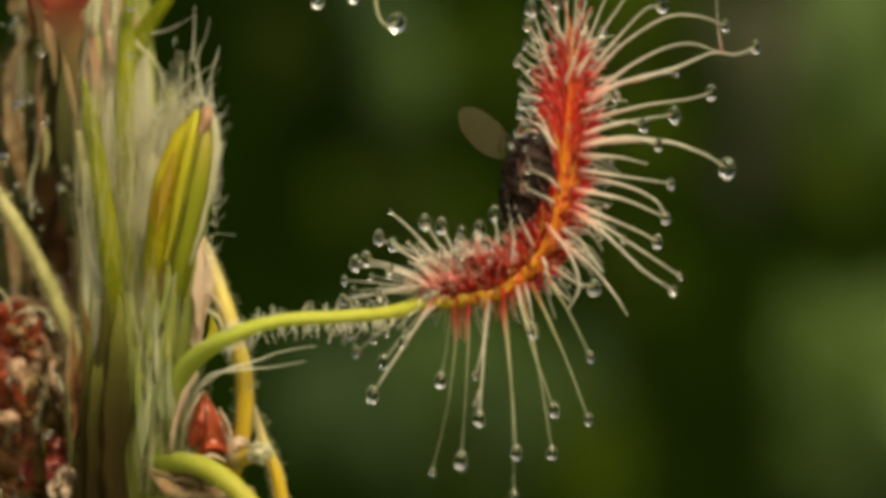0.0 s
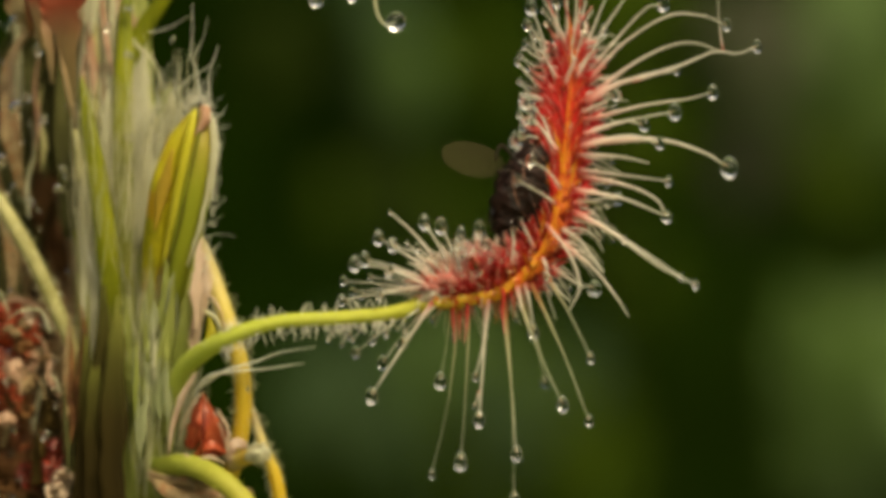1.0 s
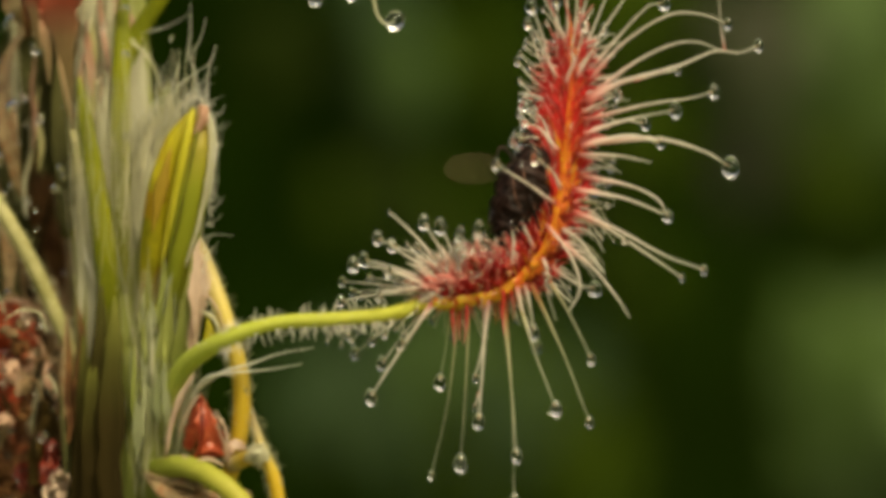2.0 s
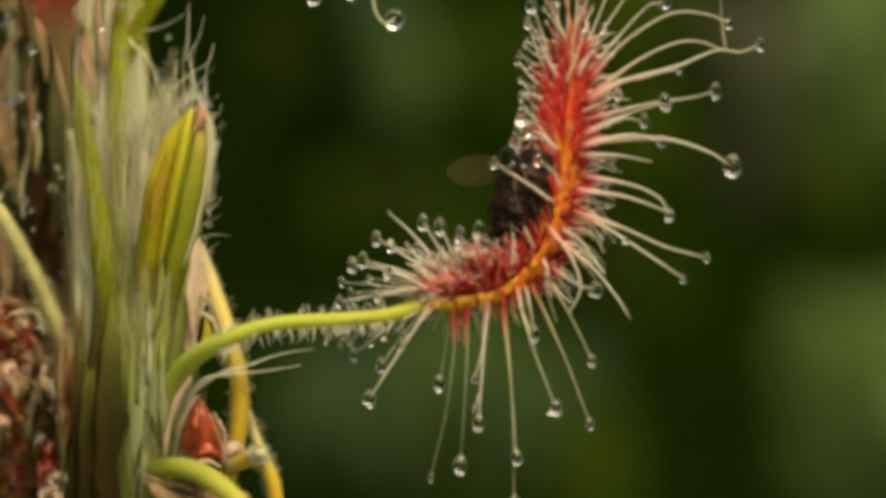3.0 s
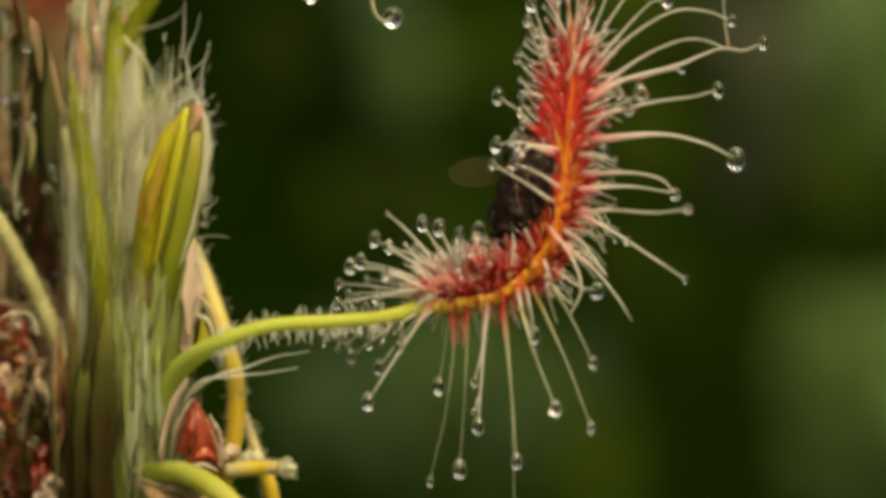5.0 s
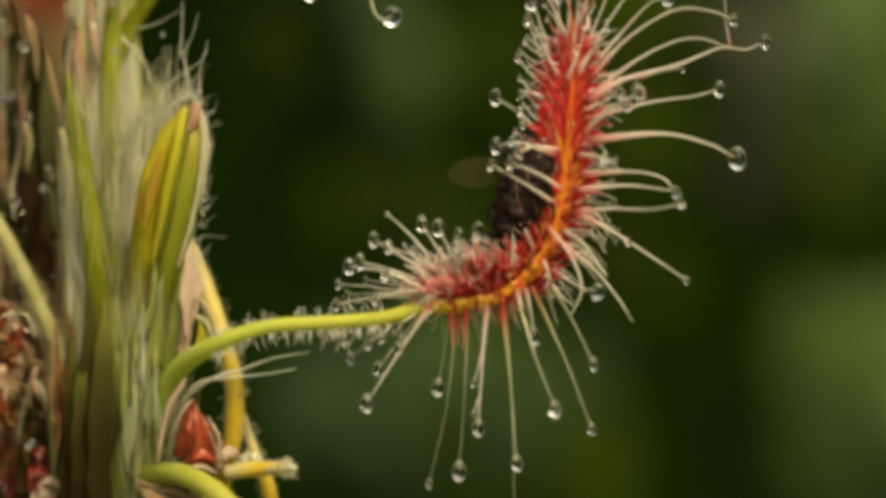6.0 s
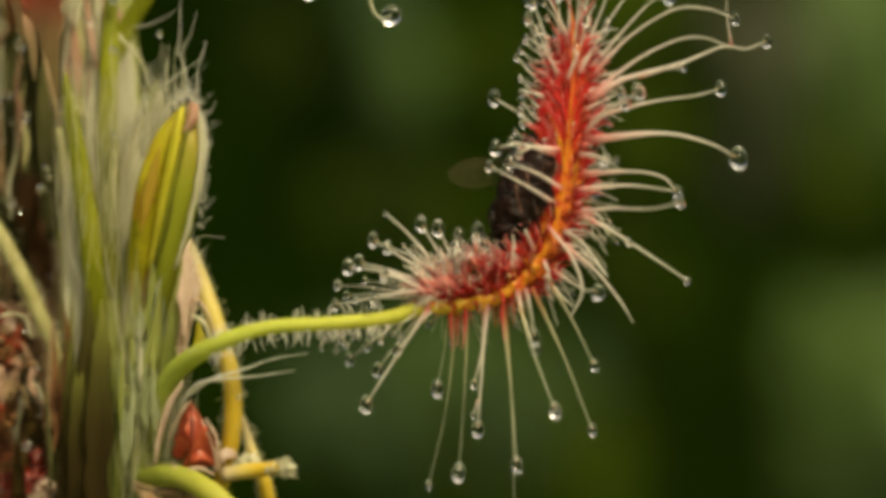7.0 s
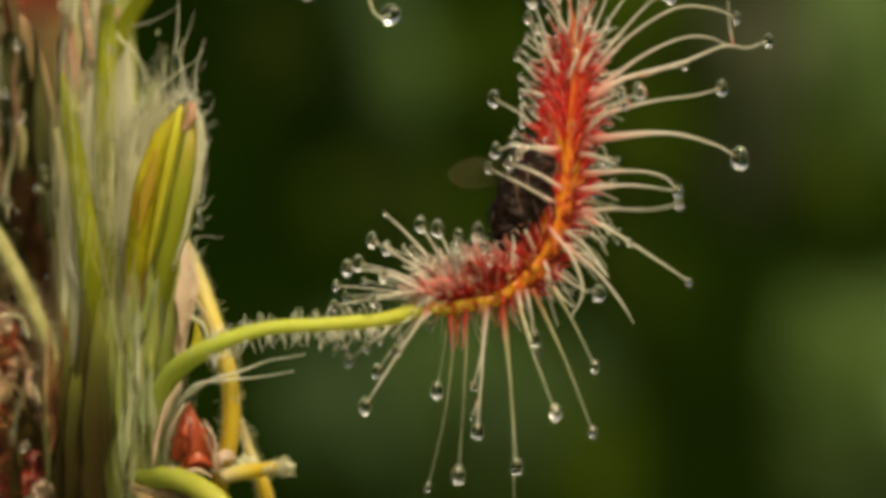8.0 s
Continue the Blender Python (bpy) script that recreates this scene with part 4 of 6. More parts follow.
BLADE = [(-0.36, 0, 78.2), (1.02, 0, 78.33), (2.36, 0, 78.69), (3.47, 0, 79.69), (4.18, 0, 81.13), (4.53, 0, 82.91), (4.76, 0, 84.91), (4.98, 0, 86.91), (5.11, 0, 88.33)]
LINE = spline(BLADE, 80)


def blade_at(u):
    """Point, tangent, upper-side normal and side of the blade at u, from its root (0) to its tip (1)."""
    i = min(max(u, 0), 1) * 80
    k = min(int(i), 79)
    p = LINE[k].lerp(LINE[k + 1], i - k)
    tan = (LINE[min(k + 2, 80)] - LINE[max(k - 1, 0)]).normalized()
    inward = Vector((-tan.z, 0, tan.x))
    a = radians(25 + 62 * u)
    nor = inward * math.cos(a) + Vector((0, 1, 0)) * math.sin(a)
    return p, tan, nor, tan.cross(nor)


def half_width(u):
    return (0.3 + 0.84 * min(1, u * 4)) * min(1, max(1 - u, 0) * 4.5 + 0.1)


def make_blade():
    bm = bmesh.new()
    lay = bm.verts.layers.float.new("along")
    rings = []
    for i in range(61):
        u = i / 60
        p, tan, nor, side = blade_at(u)
        w = half_width(u)
        ring = []
        for k in range(20):
            a = 2 * math.pi * k / 20
            c, s = math.cos(a), math.sin(a)
            j = 1 + 0.12 * noise.noise(Vector((c * 2, s * 2, u * 25)))
            ring.append(bm.verts.new((p + side * (w * c * j) + nor * (min(0.3, w * 0.5) * s * j + 0.14 * w * c * c)) * MM))
            ring[-1][lay] = u
        rings.append(ring)
    for a, b in zip(rings, rings[1:]):
        for k in range(20):
            bm.faces.new((a[k], a[(k + 1) % 20], b[(k + 1) % 20], b[k]))
    bm.faces.new(rings[0][::-1])
    bm.faces.new(rings[-1])
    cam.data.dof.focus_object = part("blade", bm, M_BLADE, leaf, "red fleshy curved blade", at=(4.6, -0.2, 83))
    rib = []
    for i in range(15):
        p, tan, nor, side = blade_at(i / 14)
        rib.append(p - nor * 0.28)
    mid = part("midrib", sweep(bmesh.new(), rib, (0.34, 0.3, 0.15, 0.09, 0.04), n=130, seg=10, rough=0.7, wave=52), M_RIB, leaf, "orange midrib")
    flank = [p.lerp(q, 0.5) for p, q in zip(rib[:12], rib[1:13])]
    part("midrib_flank", sweep(bmesh.new(), [p + Vector((0.02, 0.06, 0.1 * max(0, 1 - i / 4))) for i, p in enumerate(flank)], (0.2, 0.36, 0.34, 0.38, 0.34, 0.2, 0.04), (0.1, 0.16, 0.1, 0.1, 0.08, 0.06, 0.03), n=140, seg=14, rough=0.9, wave=60), M_FLANK, leaf, "orange-red flesh beside the midrib")
    rng = random.Random(8)
    for i in range(150):
        u = 0.02 + 0.93 * (i + rng.uniform(-1.5, 1.5)) / 150
        p, tan, nor, side = blade_at(u)
        s = 1 if i % 2 else -1
        w = half_width(u) * rng.uniform(0.35, 1.0)
        up = rng.uniform(0.8, 1.9) * (0.5 + 0.5 * u) * (0.25 if u < 0.36 else 1)
        start = side * (s * w * rng.uniform(0, 0.5))
        a = p + start - nor * 0.27
        b = p + start.lerp(side * (s * w), 0.4) - nor * rng.uniform(0.24, 0.34) + tan * up * 0.55
        c = p + side * (s * w) - nor * rng.uniform(0.02, 0.24) + tan * up
        k = rng.uniform(0.03, 0.075)
        part("vein", sweep(bmesh.new(), [a, b, c], (k * 0.6, k, 0.015), n=7, seg=6, rough=0.35, seed=i),
             (M_VEIN, M_TENT_RED, M_BLADE, M_TENT_RED, M_VEIN, M_RIB if w < 0.6 or 0.25 < u < 0.7 else M_BLADE)[i % 6] if i % 4 or not 0.2 < u < 0.65 else M_RIB, mid)


make_blade()


def tentacle(path, drop=0.0, r=(0.11, 0.075, 0.05), material=M_TENT, squat=0.68, hang=0.0):
    """A stalked gland: path from its foot to its tip; drop: height of the clear drop on it."""
    path = [Vector(p) for p in path]
    tip, drop = path[-1], drop * 0.87
    d = (path[-1] - path[-2]).normalized()
    slim = 0.36 if material is M_TENT_LOW else 0.47
    r = (r[0] * 0.8, *[q * slim for q in r[1:]])
    stalk = path[:-1] + [tip - d * min(drop * 0.3, (path[-1] - path[-2]).length * 0.4)]
    ob = part("tentacle", sweep(bmesh.new(), stalk, r, n=14 if len(path) > 2 else 8, seg=7, rough=0.12, wave=14, seed=path[0].x * 3), material, leaf, at=tuple(path[0]))
    ob["tip"] = tuple(tip)
    if drop:
        part("gland", sweep(bmesh.new(), [tip - d * drop * 0.3, tip - d * drop * 0.18, tip - d * drop * 0.05], (r[-1] * 0.9, r[-1] * 1.2, r[-1] * 0.4), n=6, seg=8), M_GLAND, ob, "brownish gland")
        part("droplet", egg(bmesh.new(), tip - Vector((0, 0, hang * drop)), drop * 0.5 * squat, drop * 0.5 * squat, drop * 0.5, taper=0.12), M_DROP, ob, "clear sticky droplet")
    return ob


def fringe_up():
    """Tentacles that fan out upwards round the tip."""
    thin = (0.12, 0.08, 0.05)
    tentacle([(4.25, 0.3, 87.04), (3.92, 0.2, 88.26), (3.47, 0, 89.47)], 0.85, thin)
    tentacle([(4.11, 0.6, 86.72), (3.7, 0.4, 87.71), (3.32, 0.3, 88.82)], 0.6, thin)
    tentacle([(4.47, 0.2, 87.26), (4.49, 0, 88.69), (4.44, -0.2, 89.7)], 0.75, thin)
    tentacle([(4.46, -0.3, 86.67), (4.07, -0.5, 87.33), (3.67, -0.6, 88.3)], 0.5, thin)
    tentacle([(4.81, 0.4, 87.27), (4.89, 0.5, 89.17), (4.82, 0.5, 90.95)], 0.8, thin)
    tentacle([(4.98, 0, 87.36), (5.2, 0, 89.13), (5.29, 0, 91.13)], 0.8, thin)
    tentacle([(5.08, 0.4, 87.15), (5.5, 0.8, 89.19), (5.96, 1, 91.22)], 0.8, thin)
    tentacle([(5.24, 0, 87.13), (5.92, 0.2, 88.7), (6.63, 0.2, 90.48)], 0.8, thin)
    tentacle([(5.39, 0.3, 87.04), (6.37, 0.3, 88.71), (7.53, 0.3, 90.38)], 0.8, thin)
    tentacle([(4.78, -0.5, 86.44), (4.99, -0.8, 87.09), (5.1, -0.9, 87.64)], 0.5, thin)
    tentacle([(5.01, -0.3, 86.9), (5.27, -0.5, 87.77), (5.51, -0.6, 88.65)], 0.65, thin)
    tentacle([(5.19, -0.3, 86.67), (5.78, -0.4, 87.67), (6.25, -0.4, 88.53)], 0.6, thin)
    tentacle([(5.47, 0, 86.69), (6.81, 0.1, 88.25), (7.92, 0.1, 89.41), (8.62, 0, 89.62)], 0.85, (0.15, 0.09, 0.06, 0.05))
    tentacle([(5.58, 0, 86.47), (7.01, -0.2, 88.01), (8.78, -0.3, 89.11), (10.12, -0.2, 89.12), (11.09, 0, 88.78)], 0.6, (0.17, 0.1, 0.08, 0.06, 0.05))
    tentacle([(5.58, 0, 85.8), (7.23, -0.2, 87.12), (8.78, -0.3, 87.92), (9.89, -0.3, 88.05), (10.9, -0.1, 87.68)], 0, (0.18, 0.12, 0.08, 0.06, 0.05))
    tentacle([(5.57, -0.2, 85.68), (6.78, -0.3, 86.45), (9, -0.3, 87.07), (10.61, -0.1, 87.73), (11.47, 0, 87.64), (12.3, 0.1, 87.94)], 0.65, (0.26, 0.2, 0.13, 0.08, 0.07, 0.05))
    tentacle([(7.47, 0, 86.58), (8.47, 0, 86.87), (9.16, 0, 86.98)], 0.45, (0.08, 0.07, 0.05))
    tentacle([(10.95, -0.1, 87.75), (10.79, -0.1, 88.9), (10.76, 0, 90.47)], 0, (0.05, 0.03, 0.025))


def fringe_side():
    """Tentacles on the outer margin that stay as they are."""
    tentacle([(5.44, -0.6, 85.33), (6.09, -0.9, 85.65), (6.75, -1, 85.98)], 0.6)
    tentacle([(5.47, 0, 85.02), (7.92, 0.1, 85.65), (9.59, 0.1, 85.89), (10.56, 0.1, 86.16)], 0.75, (0.13, 0.09, 0.07, 0.05))
    tentacle([(5.03, 0.2, 81.54), (6.36, 0.1, 80.87), (7.69, 0, 80.02), (9.31, 0, 78.93)], 0.42, (0.16, 0.12, 0.1, 0.05))
    tentacle([(5.68, -0.2, 81.18), (6.45, -0.4, 80.8), (7.07, -0.4, 80.38)], 0.45)
    tentacle([(4.47, 0, 80.91), (5.36, 0.2, 80.36), (6.33, 0.3, 79.09)], 0, (0.16, 0.12, 0.06))
    tentacle([(4.58, 0.1, 80.36), (5.91, 0, 79.24), (6.8, 0, 78.13), (7.27, 0, 77.36)], 0, (0.16, 0.11, 0.08, 0.03))
    tentacle([(4, -0.6, 81.02), (4.88, -0.9, 79.91), (5.32, -0.9, 78.59), (4.88, -0.8, 77.59)], 0, (0.12, 0.12, 0.11, 0.05))
    tentacle([(4.25, 0.3, 79.35), (5.26, 0.5, 78.68), (5.98, 0.6, 78.5)], 0.8, squat=0.8)
    tentacle([(3.8, 0, 79.36), (4.47, 0, 78.47), (4.98, 0, 77.98)], 0, (0.12, 0.1, 0.06))
    rng = random.Random(47)
    for i in range(9):
        foot = Vector((4.95, 0.25, 82.0)).lerp(Vector((4.25, 0.25, 80.2)), i / 8)
        tip = foot + Vector((rng.uniform(1.1, 2.1), rng.uniform(-0.3, 0.5), -rng.uniform(0.5, 1.3)))
        bend = foot.lerp(tip, 0.6) + Vector((0.15, 0, rng.uniform(0.2, 0.45)))
        tentacle([foot, bend, tip], rng.choice((0, 0, 0.25)), (0.08, 0.07, 0.05), M_TENT if i % 3 else M_TENT_LOW)
    tentacle([(3.89, -0.7, 79.69), (4.06, -1, 79.25), (4.12, -1.1, 78.88)], 0.45)


def fringe_low():
    """Long tentacles that hang below the blade."""
    low = {"material": M_TENT_LOW}
    tentacle([(4.02, 0, 79.02), (4.91, -0.1, 77.58), (5.8, -0.1, 75.76)], 0.62, (0.12, 0.08, 0.05), **low)
    tentacle([(3.46, -0.2, 78.69), (4.68, -0.3, 76.03), (5.72, -0.3, 73.33)], 0.6, (0.12, 0.08, 0.05), **low)
    tentacle([(3.2, -0.2, 78.69), (3.41, -0.4, 77.81), (3.54, -0.4, 76.81)], 0.8, (0.1, 0.07, 0.05))
    tentacle([(2.31, 0, 78.24), (2.69, 0, 74.69), (2.89, 0, 72.02)], 0.8, (0.12, 0.07, 0.05), **low)
    tentacle([(2.43, 0.3, 78.2), (2.74, 0.4, 73.78), (2.81, 0.4, 70.26)], 0.7, (0.1, 0.06, 0.04), **low)
    tentacle([(1.82, -0.3, 78.25), (1.57, -0.5, 76.26), (1.28, -0.6, 75.07)], 0.5, (0.13, 0.09, 0.05))
    tentacle([(1.73, 0, 78.24), (1.58, 0, 75.58), (1.42, 0, 73.36)], 0.85, (0.14, 0.1, 0.06))
    tentacle([(1.42, -0.1, 74.47), (1.35, -0.2, 74.14), (1.24, -0.2, 73.9)], 0.35, (0.05, 0.05, 0.04))
    tentacle([(1.07, 0.3, 78.2), (0.91, 0.4, 74.45), (0.71, 0.4, 71.69)], 0.95, (0.08, 0.045, 0.036), **low)
    tentacle([(0.69, 0.5, 78.19), (0.25, 0.7, 74.21), (-0.42, 0.7, 71.2)], 0.5, (0.07, 0.036, 0.03), **low)
    tentacle([(0.36, 0.4, 78.19), (0.18, 0.5, 76.45), (-0.09, 0.5, 74.85)], 0.85, (0.08, 0.04, 0.03), **low)
    tentacle([(0.42, -0.2, 78.29), (0.42, -0.4, 77.36), (0.49, -0.4, 76.3)], 0, (0.1, 0.1, 0.04), material=M_TENT_RED)
    tentacle([(0.93, -0.2, 78.29), (0.97, -0.5, 77.37), (0.84, -0.5, 76.35)], 0, (0.1, 0.1, 0.04), material=M_TENT_RED)
    tentacle([(0.69, 0, 78.24), (0.69, 0, 77.36), (0.67, 0, 76.47)], 0, (0.1, 0.1, 0.04), material=M_TENT_RED)
    tentacle([(2.39, -0.4, 78.43), (2.34, -0.6, 77.59), (2.41, -0.6, 76.7)], 0, (0.1, 0.1, 0.04), material=M_TENT_RED)
    tentacle([(2.9, -0.4, 78.58), (3.12, -0.6, 77.59), (3.45, -0.6, 76.7)], 0, (0.16, 0.1, 0.05))


def fringe_root():
    """Tentacles round the root of the blade."""
    tentacle([(-0.31, -0.3, 78.03), (-1.08, -0.5, 76.92), (-2.08, -0.6, 75.38), (-2.77, -0.6, 74.31)], 0.85, (0.16, 0.13, 0.1, 0.05))
    tentacle([(-0.42, -0.5, 77.92), (-1.02, -0.7, 77.04), (-1.59, -0.7, 76.35)], 0.6)
    tentacle([(-0.53, 0.4, 77.9), (-1.54, 0.6, 76.67), (-2.35, 0.7, 75.55)], 0.75, (0.1, 0.06, 0.04))
    tentacle([(-0.65, 0.5, 78.01), (-1.77, 0.8, 77.23), (-2.75, 0.9, 76.49)], 0.6, (0.1, 0.06, 0.04))
    tentacle([(-0.76, 0.8, 78.01), (-2.1, 1, 77), (-3.43, 1.1, 75.94)], 0.62, (0.1, 0.06, 0.04))
    tentacle([(-0.36, 0.2, 78.46), (-1.87, 0.4, 78.42), (-2.99, 0.5, 78.19), (-3.95, 0.5, 78.01)], 0.6, (0.14, 0.1, 0.07, 0.05))
    tentacle([(-0.53, -0.3, 78.58), (-1.53, -0.5, 78.43), (-2.48, -0.5, 78.21)], 0.55)
    tentacle([(-0.36, 0, 78.69), (-1.87, -0.1, 79.31), (-3.04, -0.1, 79.62)], 0.75, (0.16, 0.1, 0.05))
    tentacle([(-0.42, 0.3, 78.57), (-2.1, 0.5, 79.24), (-3.46, 0.5, 79.44)], 0.78, (0.14, 0.09, 0.05))
    tentacle([(-0.42, -0.6, 78.47), (-1.3, -0.9, 78.92), (-2.05, -0.9, 79.18)], 0.6)
    tentacle([(0.02, 0.2, 78.91), (-1.43, 0.3, 79.8), (-2.52, 0.4, 80.47)], 0.75, (0.14, 0.09, 0.05))
    tentacle([(0.13, -0.3, 78.91), (-0.97, -0.5, 79.8), (-1.95, -0.5, 80.18)], 0.7, (0.14, 0.09, 0.05))
    tentacle([(0.13, 0.3, 79.13), (-1.09, 0.4, 80.58), (-2.05, 0.4, 81.47)], 0.3, (0.13, 0.09, 0.05))
    tentacle([(0.13, -0.5, 78.92), (-0.53, -0.8, 79.69), (-0.99, -0.8, 80.09)], 0.5)
    tentacle([(0.47, 0.2, 79.13), (-0.2, 0.2, 80.24), (-0.71, 0.2, 81.07)], 0.8, (0.12, 0.08, 0.05))
    tentacle([(0.69, 0.3, 79.02), (0.25, 0.5, 80.25), (-0.07, 0.5, 80.91)], 0.85, (0.12, 0.08, 0.05))
    tentacle([(0.69, -0.4, 78.91), (0.57, -0.7, 79.8), (0.55, -0.7, 80.24)], 0.6)
    tentacle([(0.98, 0.3, 79.13), (0.85, 0.3, 80.02), (0.71, 0.3, 80.65)], 0.7)
    tentacle([(1.47, 0, 79.13), (1.47, 0, 80.13), (1.44, 0, 80.8)], 0.85, (0.13, 0.09, 0.05))
    tentacle([(2.13, -0.3, 79.36), (2.13, -0.5, 80.46), (2.01, -0.5, 81.39)], 0.8, (0.13, 0.09, 0.05))
    tentacle([(2.9, -0.5, 79.36), (2.67, -0.9, 80.9), (2.45, -0.9, 82.27)], 0.7, (0.13, 0.09, 0.05))
    tentacle([(3.56, -0.6, 80.02), (3, -1, 81.24), (2.73, -1, 81.9)], 0.5)
    tentacle([(2.67, -0.8, 79.36), (2.73, -1, 80.24), (2.71, -1, 80.97)], 0.5)


def short_ones():
    """Short red tentacles that cover the upper side and the margins of the blade."""
    rng = random.Random(4)
    for i in range(170):
        u = 0.02 + 0.96 * (i + rng.random()) / 170
        p, tan, nor, side = blade_at(u)
        v = rng.uniform(-1, 1)
        w = half_width(u) * 0.92
        foot = p + side * (v * w) + nor * (0.12 + 0.3 * w * v * v)
        way = (nor + side * v * 1.1 + tan * rng.uniform(-0.35, 0.35)).normalized()
        length = rng.uniform(0.5, 1.3)
        tip = foot + way * length
        bend = foot.lerp(tip, 0.5) + tan * rng.uniform(-0.1, 0.1)
        tentacle([foot, bend, tip], rng.choice((0, 0.22, 0.3, 0.38)), (0.1, 0.07, 0.045), M_TENT_RED if length < 1.0 else M_TENT_MIX)
    for i in range(220):
        u = 0.03 + 0.96 * (i + rng.random()) / 220
        p, tan, nor, side = blade_at(u)
        s = 1 if i % 2 else -1
        w = half_width(u)
        foot = p + side * (s * w * rng.uniform(0.35, 0.95)) - nor * rng.uniform(-0.15, 0.2)
        way = (side * s + nor * rng.uniform(-0.1, 0.9) + tan * rng.uniform(-0.1, 0.7)).normalized()
        length = rng.uniform(0.4, 1.05)
        tip = foot + way * length
        bend = foot.lerp(tip, 0.5) + tan * rng.uniform(-0.1, 0.1)
        tentacle([foot, bend, tip], rng.choice((0, 0, 0.25, 0.4)), (0.14, 0.09, 0.045), M_TENT if i % 5 == 0 else M_TENT_RED)
    for i in range(96):
        u = rng.uniform(0.0, 0.98)
        p, tan, nor, side = blade_at(u)
        away = -1 if i % 3 else 1
        foot = p + side * (away * half_width(u) * rng.uniform(0.6, 0.9))
        way = (side * away + nor * rng.uniform(-0.7, 0.3) + tan * rng.uniform(-0.5, 0.5)).normalized()
        tip = foot + way * (rng.uniform(0.9, 2.1) if away < 0 else rng.uniform(0.5, 0.9))
        bend = foot.lerp(tip, 0.5) + Vector((0, 0, rng.uniform(-0.1, 0.2)))
        tentacle([foot, bend, tip], rng.choice((0, 0, 0, 0.25, 0.35)), (0.09, 0.055, 0.035), M_TENT if away < 0 else M_TENT_RED)
    for i in range(16):
        p, tan, nor, side = blade_at(0.55 + 0.44 * i / 16)
        foot = p + side * half_width(0.7) * 0.8
        tip = foot + (side * 0.9 + nor * 0.4 + tan * rng.uniform(0.3, 0.9)) * rng.uniform(0.8, 1.3)
        tentacle([foot, foot.lerp(tip, 0.5) - tan * 0.12, tip], rng.uniform(0.28, 0.5), (0.1, 0.07, 0.05))
    for i in range(84):
        u = rng.uniform(0.3, 0.98)
        p, tan, nor, side = blade_at(u)
        foot = p - side * half_width(u) * rng.uniform(0.6, 1.0) - nor * 0.2
        tip = foot - side * rng.uniform(0.3, 0.75) + tan * rng.uniform(-0.15, 0.4) - nor * rng.uniform(-0.1, 0.25)
        tentacle([foot, foot.lerp(tip, 0.5) + tan * 0.04, tip], rng.choice((0, 0, 0.2, 0.26)), (0.13, 0.1, 0.05), M_TENT_RED)
    for i in range(190):
        u = 0.02 + 0.95 * (i + rng.random()) / 190
        p, tan, nor, side = blade_at(u)
        v = rng.uniform(-0.9, 0.9)
        foot = p + side * (v * half_width(u)) - nor * (0.24 - 0.2 * v * v)
        along = rng.uniform(-0.4, 0.4) if u < 0.38 else rng.uniform(0.5, 1.3)
        way = (-nor * rng.uniform(0.12, 0.4) + side * (v * 0.7 if u > 0.38 else abs(v) + 0.3) + tan * along).normalized()
        tip = foot + way * rng.uniform(0.3, 0.8)
        tentacle([foot, foot.lerp(tip, 0.5) - nor * 0.04, tip], rng.choice((0, 0, 0, 0.14, 0.2)), (0.05, 0.05, 0.035), (M_TENT_RED, M_VEIN, M_RIB if 0.2 < u < 0.65 else M_TENT_RED, M_TENT_MIX, M_BLADE)[i % 5])
    for i in range(14):
        p, tan, nor, side = blade_at(rng.uniform(0.84, 1))
        a = radians(rng.uniform(-38, 45))
        foot = p + side * rng.uniform(-0.4, 0.4)
        tip = foot + Vector((math.sin(a), rng.uniform(-0.5, 0.2), math.cos(a))) * rng.uniform(1.2, 2.8)
        tentacle([foot, foot.lerp(tip, 0.5) + Vector((0, -0.05, 0.1)), tip], rng.choice((0, 0.3, 0.4)), (0.13, 0.08, 0.04), M_TENT if i % 2 else M_TENT_RED)


